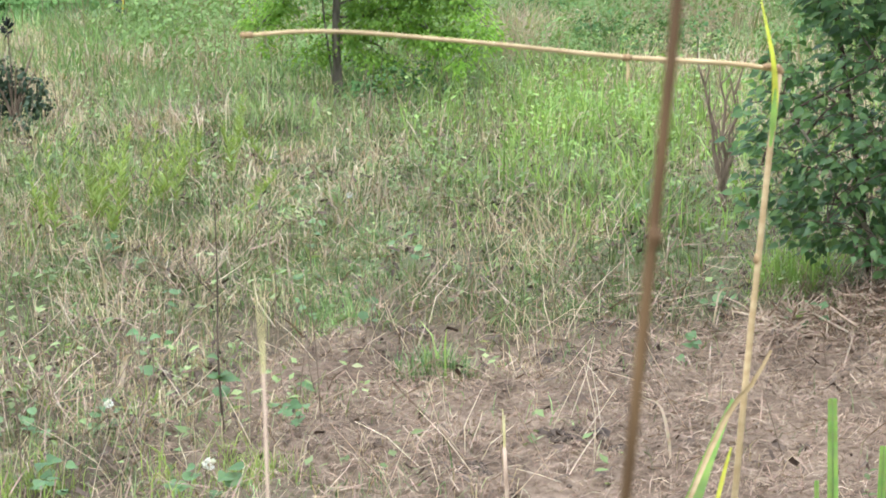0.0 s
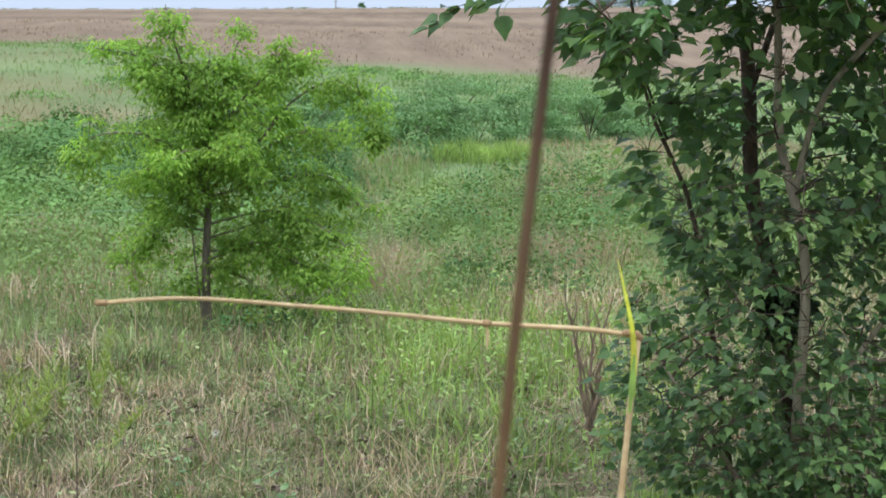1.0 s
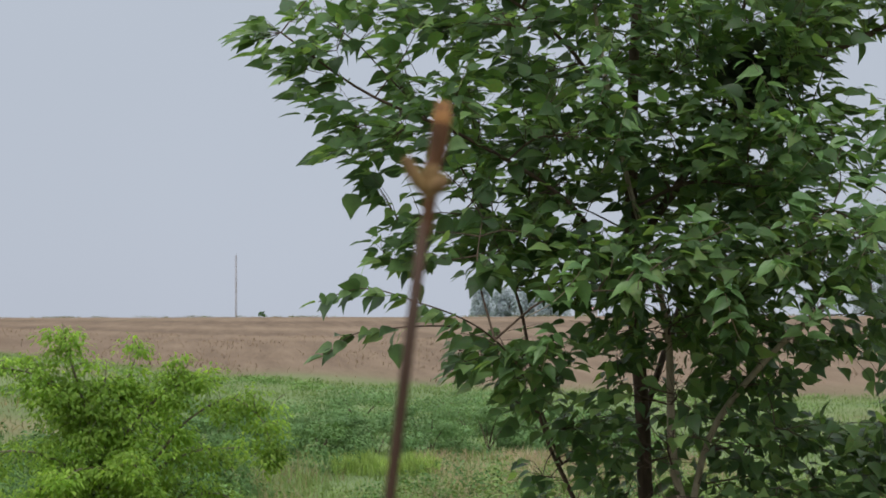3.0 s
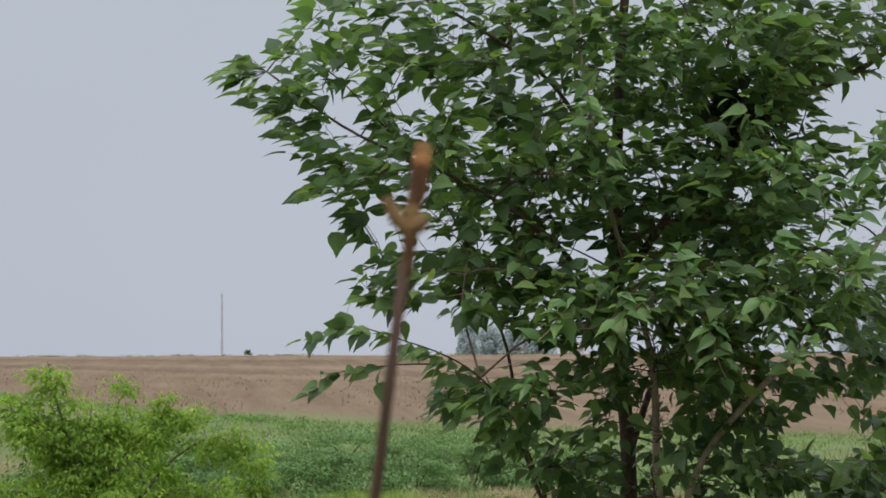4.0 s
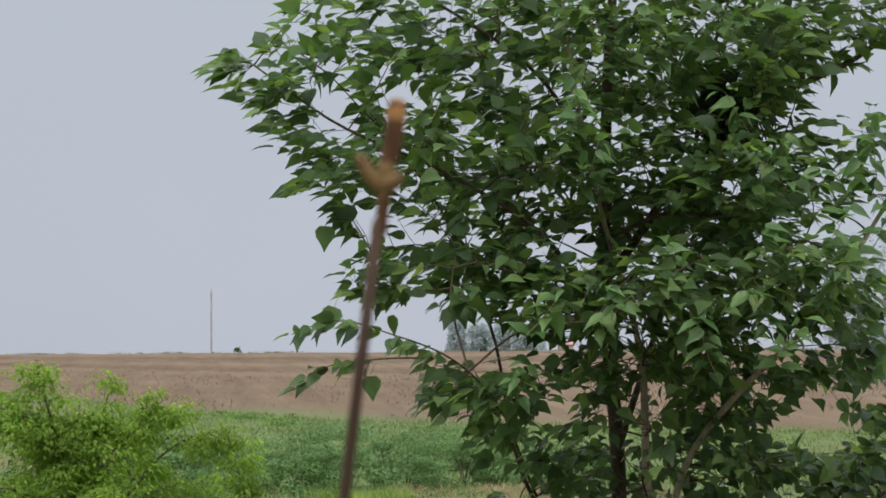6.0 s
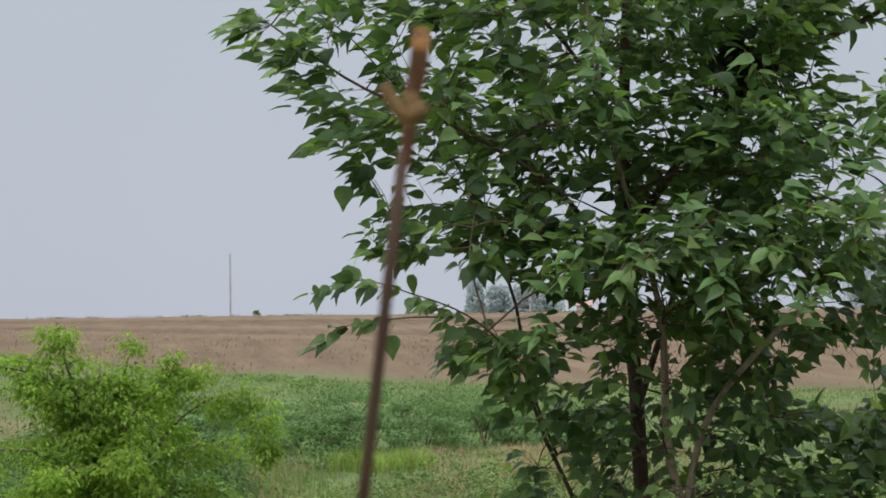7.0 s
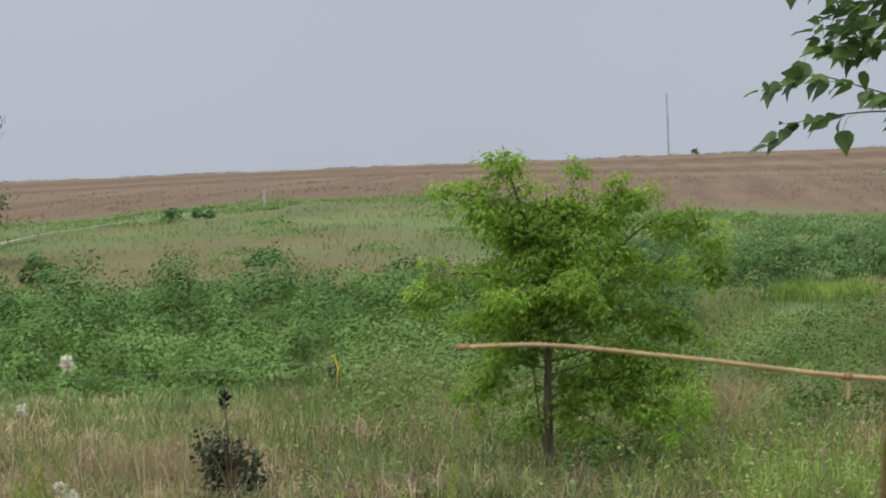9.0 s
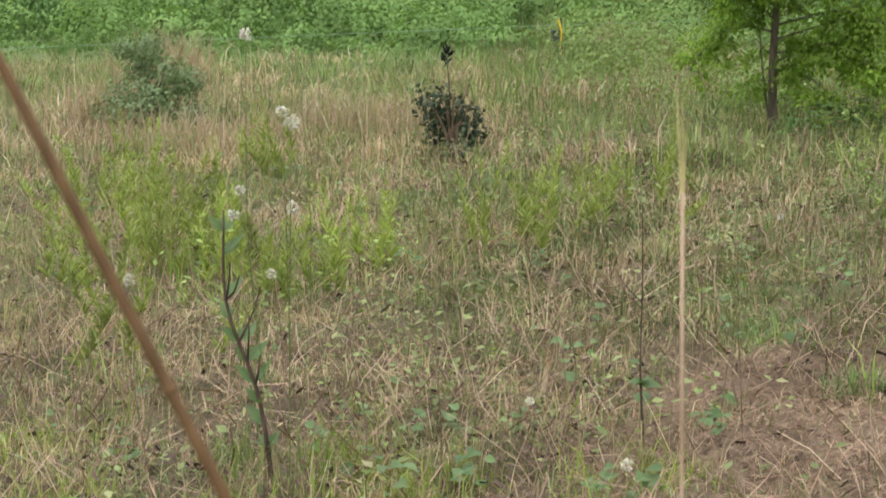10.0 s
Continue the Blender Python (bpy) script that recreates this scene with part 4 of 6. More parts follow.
def big_tree():
    rng = np.random.RandomState(3)
    base = (1.50, 6.9, float(land(1.5, 6.9)))
    o = np.array(base)
    tree = thing("tree", base, "young broad-leaved tree with several stems and dark green heart-shaped leaves", "tree")
    limbs, limb_obs = [], []

    def limb(name, mat, radii, *pts):
        s = Soup()
        tube(s, curve(np.array(pts) - o, 26), radii, 9)
        limbs.append(np.array(pts))
        limb_obs.append(part(name, s, mat, tree, "pale grey-brown stem" if mat is BARK_PALE else "dark brown stem", True))

    limb("trunk", BARK, [0.033, 0.028, 0.024, 0.017, 0.007], (1.55, 7.05, 0.0), (1.53, 7.08, 0.65), (1.42, 7.1, 1.16), (1.405, 7.1, 1.55), (1.38, 7.1, 1.87), (1.38, 7.1, 2.5), (1.45, 7.15, 3.3), (1.6, 7.2, 4.0))
    limb("stem", BARK_PALE, [0.021, 0.018, 0.015, 0.010, 0.007, 0.004], (1.49, 6.85, 0.0), (1.519, 6.8, 0.46), (1.52, 6.8, 1.08), (1.46, 6.8, 1.29), (1.43, 6.8, 1.83), (1.3, 6.78, 2.3), (1.2, 6.75, 2.8), (1.15, 6.75, 3.3))
    limb("branch", BARK_PALE, [0.0125, 0.010, 0.0085, 0.004], (1.50, 6.8, 1.17), (1.574, 6.78, 1.455), (1.76, 6.68, 1.72), (1.94, 6.64, 1.89), (2.15, 6.6, 2.2), (2.4, 6.6, 2.6))
    limb("stem", BARK, [0.012, 0.010, 0.007, 0.004, 0.002], (1.35, 6.95, 0.0), (1.25, 7.0, 0.78), (1.18, 7.0, 1.15), (1.05, 7.0, 1.45), (0.95, 6.9, 1.9), (0.7, 6.75, 2.4), (0.4, 6.65, 2.72))
    limb("branch", BARK, [0.016, 0.012, 0.006], (1.39, 7.1, 2.1), (1.86, 7.2, 2.66), (2.37, 7.2, 2.92), (2.8, 7.2, 3.4))
    limb("branch", BARK, [0.010, 0.007, 0.003], (1.40, 7.1, 1.75), (1.1, 6.7, 2.2), (0.75, 6.55, 2.4), (0.4, 6.5, 2.55), (0.15, 6.45, 2.72))
    limb("branch", BARK, [0.005, 0.0032, 0.0015], (1.1, 6.95, 1.35), (0.85, 6.4, 1.72), (0.55, 6.0, 1.86), (0.36, 5.97, 1.905), (0.245, 5.95, 1.865))
    limb("branch", BARK, [0.003, 0.002, 0.001], (0.70, 6.15, 1.80), (0.46, 6.0, 1.79), (0.34, 5.98, 1.77), (0.27, 5.96, 1.715))
    limb("branch", BARK_PALE, [0.012, 0.008, 0.004], (1.53, 6.85, 0.25), (1.75, 6.75, 0.7), (2.1, 6.7, 1.05), (2.5, 6.7, 1.3))
    limb("branch", BARK_PALE, [0.010, 0.007, 0.003], (1.40, 6.85, 0.1), (1.2, 6.75, 0.4), (1.0, 6.7, 0.7))
    limb("branch", BARK, [0.013, 0.009, 0.004], (1.41, 7.1, 1.5), (1.7, 7.4, 2.2), (1.9, 7.6, 3.0), (2.2, 7.7, 3.7))
    limb("branch", BARK, [0.009, 0.006, 0.003], (1.39, 7.1, 2.35), (1.1, 6.8, 2.75), (0.7, 6.7, 3.0), (0.35, 6.6, 3.15))
    # places of growth: centre, radii, density
    top = [
        (0.16, 6.45, 2.70, 0.14, 0.25, 0.08, 1.9), (0.28, 6.5, 2.57, 0.13, 0.3, 0.10, 1.6), (0.39, 6.55, 2.80, 0.21, 0.40, 0.17, 0.95), (0.37, 6.50, 2.33, 0.12, 0.30, 0.11, 1.4),
        (0.72, 6.75, 2.84, 0.29, 0.60, 0.27, 0.7), (0.64, 6.65, 2.45, 0.22, 0.50, 0.18, 1.2), (1.22, 7.00, 2.89, 0.32, 0.80, 0.28, 0.85),
        (1.73, 7.05, 2.84, 0.34, 0.80, 0.29, 1.3), (2.18, 7.00, 3.00, 0.25, 0.70, 0.19, 0.8), (0.47, 6.90, 3.30, 0.32, 0.60, 0.22, 0.6),
        (1.23, 7.00, 3.50, 0.57, 0.80, 0.28, 0.5), (2.07, 7.00, 3.48, 0.49, 0.80, 0.25, 0.5),
    ]
    middle = [
        (1.13, 6.95, 2.47, 0.32, 0.75, 0.24, 1.4), (1.65, 6.95, 2.37, 0.34, 0.80, 0.24, 2.0), (2.06, 6.70, 2.46, 0.17, 0.35, 0.20, 0.7),
        (0.90, 6.75, 2.16, 0.20, 0.50, 0.11, 2.6), (0.56, 6.45, 2.05, 0.13, 0.30, 0.09, 2.1), (0.80, 6.5, 2.03, 0.13, 0.35, 0.08, 2.6), (1.17, 6.65, 2.02, 0.23, 0.60, 0.14, 2.4),
        (1.47, 6.50, 2.00, 0.33, 0.50, 0.15, 2.3), (1.83, 6.45, 2.05, 0.23, 0.50, 0.16, 2.1), (2.04, 6.50, 1.93, 0.14, 0.40, 0.18, 1.5),
        (0.88, 6.60, 1.71, 0.22, 0.40, 0.10, 3.0), (1.33, 6.75, 1.79, 0.22, 0.45, 0.12, 2.3), (1.68, 6.80, 1.75, 0.24, 0.50, 0.18, 2.3),
    ]
    low = [
        (1.94, 6.60, 1.75, 0.20, 0.40, 0.08, 2.3), (0.96, 6.65, 1.54, 0.13, 0.35, 0.10, 2.2), (1.31, 6.75, 1.50, 0.22, 0.45, 0.14, 2.4),
        (1.67, 6.80, 1.48, 0.18, 0.45, 0.15, 3.2), (1.98, 6.65, 1.45, 0.22, 0.40, 0.08, 2.8), (1.42, 6.8, 1.15, 0.42, 0.45, 0.30, 2.7),
        (1.40, 6.75, 0.6, 0.48, 0.45, 0.42, 3.4), (2.05, 6.75, 1.10, 0.50, 0.5, 0.32, 2.5), (1.9, 6.8, 0.45, 0.6, 0.5, 0.42, 2.1),
        (2.55, 6.75, 1.50, 0.40, 0.5, 0.35, 1.6), (1.05, 6.75, 0.5, 0.20, 0.25, 0.30, 3.0), (1.65, 6.68, 0.28, 0.55, 0.35, 0.2, 3.0), (0.98, 6.7, 1.26, 0.14, 0.2, 0.12, 2.0),
    ]
    crown = [(x, y, z, 1.1 * a, b, 1.1 * c, d) for x, y, z, a, b, c, d in top + middle + low]
    boughs, sub, twigs = grow(rng, limbs, crown, [(150, 0.05), (800, 0.04), (7700, 0.02)], 0.42)
    s = Soup()
    for r in boughs:
        tube(s, r - o, [0.0042, 0.0018], 5, False)
    for r in sub:
        tube(s, r - o, [0.0026, 0.0014], 4, False)
    for r in twigs:
        tube(s, r[::2] - o, [0.0014, 0.0007], 3, False)
    tagged(part("twig_growth", s, BARK, tree, "thin brown twigs"), kind="stuff")
    at, al, up = [], [], []
    droops = [curve(limbs[6], 14)[7:], curve(limbs[7], 14)[5:]]
    for r in twigs + sub + 2 * droops:
        ln = np.linalg.norm(r[-1] - r[0])
        k = max(3, int(ln / 0.040))
        u = np.linspace(0.25, 1.0, k)
        p = np.stack([np.interp(u * (len(r) - 1), np.arange(len(r)), r[:, c]) for c in range(3)], 1)
        run = unit(r[-1] - r[0])
        flat = unit(run * [1, 1, 0.25])
        side = unit(np.cross(flat, [0, 0, 1.0]))
        sgn = np.where(np.arange(k) % 2, 1.0, -1.0)[:, None]
        out = unit((r[-1] - o - [0, 0.15, 0]) * [1, 1, 0])
        # leaves lie level in layers high up and hang more in the shade below
        shade = 1 - float(step(1.75, 2.35, r[-1][2]))
        hang = 0.12 + 0.36 * shade
        a = 0.40 * flat + 0.75 * out + sgn * side * 0.42 + np.array([0, 0, -hang]) + rng.normal(0, 0.30 + 0.08 * shade, (k, 3))
        a[-1] = flat + 0.5 * out + np.array([0, 0, -0.6 * hang])
        at.append(p + unit(a) * 0.016)
        al.append(a)
        up.append(np.array([0, 0, 1.0]) + np.array([0, -0.34, 0]) + rng.normal(0, 0.46, (k, 3)))
    at, al, up = np.concatenate(at), np.concatenate(al), np.concatenate(up)
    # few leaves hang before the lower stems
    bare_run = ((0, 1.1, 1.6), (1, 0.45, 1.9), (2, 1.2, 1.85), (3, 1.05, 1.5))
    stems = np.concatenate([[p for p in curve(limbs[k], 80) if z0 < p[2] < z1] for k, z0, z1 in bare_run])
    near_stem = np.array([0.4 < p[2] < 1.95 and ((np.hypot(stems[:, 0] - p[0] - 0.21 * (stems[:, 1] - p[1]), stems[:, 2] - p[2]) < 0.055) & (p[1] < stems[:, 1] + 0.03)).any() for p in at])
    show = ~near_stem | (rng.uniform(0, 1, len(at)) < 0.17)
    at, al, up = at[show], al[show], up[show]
    high = step(1.7, 2.4, at[:, 2])
    size = rng.uniform(0.046, 0.086, len(at)) * (0.92 + 0.13 * high) * (0.62 + 0.38 * step(0.75, 1.6, at[:, 2]))
    wide = rng.uniform(0.78, 1.04, len(at)) * (1 - 0.08 * high)
    # the leaves that hang out to the front left are lifted out singly
    front = np.argsort(at[:, 1] + 0.35 * at[:, 0])[:170]
    rest = np.ones(len(at), bool)
    rest[front] = False
    s = Soup()
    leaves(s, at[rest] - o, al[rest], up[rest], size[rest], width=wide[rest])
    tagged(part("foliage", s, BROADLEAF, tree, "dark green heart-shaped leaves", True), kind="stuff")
    limb_runs = [curve(p, 20) for p in limbs]

    def single(me, p, along, face, length, width):
        y = unit(np.asarray(along, float))
        x = unit(np.cross(y, face))
        z = np.cross(x, y)
        leaf = new("leaf", me)
        leaf.parent = limb_obs[int(np.argmin([np.linalg.norm(c - p, axis=1).min() for c in limb_runs]))]
        m3 = Matrix(((x[0] * width, y[0], z[0]), (x[1] * width, y[1], z[1]), (x[2] * width, y[2], z[2]))) * length
        leaf.matrix_basis = Matrix.Translation(np.asarray(p) - o) @ m3.to_4x4()

    one, pale = Soup(), Soup()
    one.add(LEAF_V, LEAF_F)
    pale.add(LEAF_V, LEAF_F)
    me = one.mesh("leaf", BROADLEAF_ONE, True)
    young = pale.mesh("young_lit_leaf", YOUNG_LIT_LEAF, True)
    for i in front:
        single(me, at[i], al[i], up[i], size[i], wide[i])
    # young shoots stand out to the front: a short stem with a star of larger, paler leaves
    shoots = Soup()
    for tip in (
        (1.10, 6.20, 2.65), (1.19, 6.20, 2.46), (1.14, 6.25, 2.55), (1.37, 6.30, 2.90), (1.19, 6.00, 1.99), (1.04, 6.00, 1.99), (1.60, 6.00, 1.98),
        (1.73, 5.95, 1.90), (1.61, 6.30, 2.62), (1.90, 6.30, 2.38), (2.03, 6.30, 2.43), (1.66, 6.10, 2.17), (1.82, 6.10, 2.10), (1.36, 6.15, 2.15),
        (0.95, 6.20, 1.77), (1.97, 6.20, 2.25), (1.44, 6.00, 1.89), (1.87, 6.00, 2.03),
        # upper-right shoots whose paler leaf colour imitates a lit bough
        (1.78, 6.20, 2.33), (2.12, 6.25, 2.30), (2.08, 6.30, 2.55), (1.80, 6.30, 2.50), (2.20, 6.30, 2.42), (1.95, 6.15, 2.14), (1.72, 6.20, 2.42),
    ):
        tip = np.array(tip)
        foot = tip + [rng.normal(0.06, 0.10), 0.40, -0.16]
        stem = curve([foot, (foot + tip) / 2 + [0, 0, -0.03], tip], 8)
        tube(shoots, stem - o, [0.002, 0.001], 4, False)
        for k in range(14):
            p = stem[rng.randint(3, 8)] + rng.normal(0, 0.012, 3)
            a = rng.uniform(0, 6.28)
            along = (math.cos(a), 0.6 * math.sin(a) - 0.3, rng.normal(-0.25, 0.35))
            single(young, p, along, np.array([0, -0.55, 0.9]) + rng.normal(0, 0.35, 3), rng.uniform(0.045, 0.085), rng.uniform(0.56, 0.76))
    tagged(part("young_growth", shoots, BARK_PALE, tree, "pale green-brown young twigs"), kind="stuff")
    # a few leaves hang free on long stalks
    for p, sz, tilt in (((0.372, 6.5, 2.222), 0.078, 0.05), ((0.445, 6.5, 2.29), 0.085, 0.25), ((0.472, 6.0, 1.745), 0.07, -0.1), ((0.37, 6.0, 1.945), 0.075, 0.35), ((0.60, 6.4, 2.03), 0.065, -0.2)):
        hang = new("leaf", me)
        hang.parent = limb_obs[6]
        hang.matrix_basis = Matrix.Translation(np.array(p) - o) @ Matrix.Rotation(tilt, 4, "Y") @ Matrix.Rotation(radians(-100), 4, "X") @ Matrix.Rotation(radians(180), 4, "Y") @ Matrix.Diagonal((sz * 1.05, sz, sz, 1))
        s = Soup()
        q = np.array(p)
        tube(s, curve([q, q + [0.015, 0.03, 0.035], q + [0.05, 0.08, 0.05]], 6) - o, [0.0009, 0.0012], 4, False)
        part("leaf_stalk", s, GRASS, limb_obs[6])
    # blackish leaf tangles, one low by the stems and one in the crown
    for c, r in (((1.51, 7.0, 0.76), 0.06), ((1.79, 7.0, 2.66), 0.10)):
        s = Soup()
        d = unit(rng.normal(0, 1, (260, 3)))
        leaves(s, np.array(c) - o + d * r * rng.uniform(0.3, 1, (260, 1)) * [1, 0.8, 1.1], d + [0, 0, -0.8], rng.normal(0, 1, (260, 3)), rng.uniform(0.04, 0.09, 260))
        part("dark_leaf_tangle", s, SHRUBDARK, tree, "blackish tangle of leaves")


def small_tree():
    rng = np.random.RandomState(8)
    base = (-0.78, 12.35, float(land(-0.78, 12.35)))
    o = np.array(base)
    tree = thing("small_tree", base, "small bright green tree with fine leaflets and a slender dark trunk", "tree")
    boughs = []

    def limb(name, radii, reach, *pts):
        """A limb by its run across and up; reach sets how far its end comes forward or goes back."""
        n = len(pts)
        run = np.array([(x, 12.33 - reach * (k / (n - 1)) ** 1.3, z) for k, (x, z) in enumerate(pts)])
        s = Soup()
        tube(s, curve(run - o, 20), radii if name == "trunk" else [0.75 * q for q in radii], 8)
        part(name, s, SMALLBARK, tree, "grey-brown slender wood", True)
        boughs.append(curve(run, 24))

    limb("trunk", [0.030, 0.025, 0.018, 0.010, 0.003], 0.0, (-0.78, -0.02), (-0.79, 0.40), (-0.77, 0.80), (-0.79, 1.15), (-0.88, 1.50), (-0.97, 1.80), (-1.00, 1.95))
    limb("stem", [0.010, 0.007, 0.003], 0.1, (-0.80, 0.0), (-0.85, 0.45), (-0.88, 0.85), (-0.93, 1.15))
    limb("branch", [0.012, 0.008, 0.003], -0.1, (-0.79, 1.12), (-0.64, 1.55), (-0.55, 1.84))
    limb("branch", [0.011, 0.008, 0.003], 0.15, (-0.82, 1.25), (-1.14, 1.64), (-1.40, 1.70))
    limb("branch", [0.013, 0.009, 0.003], 0.35, (-0.79, 1.00), (-1.16, 1.20), (-1.42, 1.18), (-1.50, 1.06))
    limb("branch", [0.010, 0.007, 0.003], -0.4, (-0.78, 0.85), (-1.10, 0.98), (-1.32, 0.90))
    limb("branch", [0.010, 0.007, 0.003], 0.3, (-0.79, 0.62), (-0.98, 0.66), (-1.16, 0.54), (-1.26, 0.42))
    limb("branch", [0.012, 0.008, 0.003], 0.1, (-0.78, 1.10), (-0.40, 1.54), (-0.12, 1.66))
    limb("branch", [0.015, 0.011, 0.007, 0.003], 0.3, (-0.78, 0.84), (-0.46, 1.15), (-0.24, 1.40), (0.0, 1.50), (0.17, 1.36), (0.21, 1.12))
    limb("branch", [0.010, 0.007, 0.003], -0.4, (-0.70, 0.95), (-0.25, 1.18), (0.06, 1.20))
    limb("branch", [0.011, 0.008, 0.003], -0.3, (-0.77, 0.82), (-0.42, 0.90), (-0.05, 0.92), (0.12, 0.74))
    limb("branch", [0.010, 0.007, 0.003], 0.4, (-0.77, 0.66), (-0.36, 0.74), (0.0, 0.58), (0.12, 0.42))
    limb("branch", [0.009, 0.006, 0.003], 0.25, (-0.77, 0.50), (-0.45, 0.50), (-0.16, 0.38), (0.02, 0.22))
    limb("branch", [0.009, 0.006, 0.003], -0.15, (-0.76, 0.58), (-0.48, 0.66), (-0.22, 0.72), (-0.02, 0.62))
    limb("branch", [0.009, 0.006, 0.003], 0.3, (-0.76, 0.45), (-0.52, 0.55), (-0.30, 0.52), (-0.18, 0.32))
    limb("branch", [0.009, 0.006, 0.003], -0.2, (-0.79, 0.70), (-0.98, 0.84), (-1.14, 0.78))
    limb("branch", [0.008, 0.005, 0.002], 0.1, (-0.77, 0.38), (-0.55, 0.34), (-0.40, 0.18))
    limb("branch", [0.010, 0.007, 0.003], 0.05, (-0.79, 1.15), (-0.77, 1.48), (-0.74, 1.70))
    limb("branch", [0.009, 0.006, 0.003], -0.1, (-0.84, 1.28), (-1.04, 1.58), (-1.18, 1.74))
    limb("branch", [0.009, 0.006, 0.003], 0.05, (-0.60, 1.30), (-0.38, 1.58), (-0.26, 1.70))
    limb("branch", [0.010, 0.007, 0.003], -0.5, (-0.80, 1.05), (-0.95, 1.35), (-1.10, 1.45))
    limb("branch", [0.010, 0.007, 0.003], -0.55, (-0.78, 0.95), (-0.60, 1.30), (-0.45, 1.45))
    limb("branch", [0.010, 0.007, 0.003], 0.55, (-0.79, 0.85), (-0.85, 1.10), (-0.95, 1.05))
    limb("branch", [0.010, 0.007, 0.003], 0.55, (-0.78, 0.90), (-0.62, 1.15), (-0.50, 1.08))
    # drooping tufts of leaflets along every limb, with gaps between
    wood, at, al, up = Soup(), [], [], []
    for k, b in enumerate(boughs):
        ln = np.linalg.norm(np.diff(b, axis=0), axis=1).sum()
        for _ in range(int(ln * (18 if k < 2 else 27))):
            u = rng.uniform(0.5 if k == 0 else 0.1, 1.0) * 23
            i = min(int(u), 22)
            p = b[i] + (u - i) * (b[i + 1] - b[i])
            q = p + unit(rng.normal(0, 1, 3) * [1, 1, 0.8]) * rng.uniform(0.03, 0.26) * (1.15 - 0.65 * u / 23)
            tube(wood, curve([p, (p + q) / 2 + [0, 0, 0.015], q], 4) - o, [0.0022, 0.0012], 3, False)
            m, r = 80, rng.uniform(0.055, 0.125)
            d = unit(rng.normal(0, 1, (m, 3)) * [1, 1, 0.7])
            far = rng.uniform(0.1, 1.0, (m, 1)) ** 0.6
            at.append(q + d * far * r * [1.2, 1.2, 0.8] - [0, 0, 0.35 * r] * far ** 2)
            al.append(d * [1, 1, 0.3] + np.array([0, 0, -0.55]) + rng.normal(0, 0.3, (m, 3)))
            up.append(np.array([0, 0, 1.0]) + 0.5 * d + rng.normal(0, 0.25, (m, 3)))
    tagged(part("twig_growth", wood, BARK, tree, "thin dark twigs"), kind="stuff")
    at, al, up = np.concatenate(at), np.concatenate(al), np.concatenate(up)
    # the lower trunk stands clear of leaves in front
    clear = ~((np.abs(at[:, 0] + 0.78) < 0.06) & (at[:, 2] < 0.80) & (at[:, 1] < 12.38)) | (rng.uniform(0, 1, len(at)) < 0.15)
    at, al, up = at[clear], al[clear], up[clear]
    s = Soup()
    leaves(s, at - o, al, up, rng.uniform(0.022, 0.048, len(at)), FAR_V, FAR_F, rng.uniform(0.9, 1.4, len(at)))
    tagged(part("crown", s, FINE, tree, "bright yellow-green leaflets"), kind="stuff")


def bush(name, place, radius, height, mat, label, seed, count=900, size=0.06, stems=5, wood=None, taper=1.0, low=0.12):
    """A rounded, ragged shrub: stems and a crown of many leaves."""
    rng = np.random.RandomState(seed)
    x, y = place
    base = (x, y, float(land(x, y)))
    ob = thing(name, base, label, "shrub" if height < 2.5 else "tree")
    for k in range(stems):
        a = rng.uniform(0, 6.28)
        s = Soup()
        t = np.array([math.cos(a) * radius * 0.5, math.sin(a) * radius * 0.5, height * rng.uniform(0.55, 0.85)])
        tube(s, curve([(0, 0, -0.03), t * [0.35, 0.35, 0.5], t], 7), [0.02 * height, 0.006 * height], 6)
        part("stem", s, wood or BARK, ob)
    lobes = 18 if height < 2.5 else 44
    up = rng.uniform(low, 0.86, lobes)
    turn = rng.uniform(0, 6.28, lobes)
    wide = radius * rng.uniform(0.35, 0.8, lobes) * np.clip(1.05 - up, 0.1, 1) ** (0.5 * taper)
    centres = np.stack([np.cos(turn) * wide, np.sin(turn) * wide, up * height], 1)
    own = rng.uniform(0.6, 1.2, lobes)
    pick = rng.randint(0, lobes, count)
    d = unit(rng.normal(0, 1, (count, 3)))
    at = centres[pick] + d * (own[pick] * rng.uniform(0.3, 1.0, count) ** 0.6)[:, None] * [radius * 0.36, radius * 0.36, height * 0.17]
    at[:, 2] = np.maximum(at[:, 2], 0.03)
    s = Soup()
    al = rng.normal(0, 1.0, (count, 3))
    al = al - 0.8 * (al * d).sum(1, keepdims=True) * d + 0.3 * d - [0, 0, 0.4]
    leaves(s, at, al, 0.4 * np.array([0, 0, 1.0]) + d + rng.normal(0, 0.25, (count, 3)), size * rng.uniform(0.6, 1.3, count), FAR_V, FAR_F, rng.uniform(1.4, 2.4, count))
    tagged(part("crown", s, mat, ob), kind="stuff")
    return ob


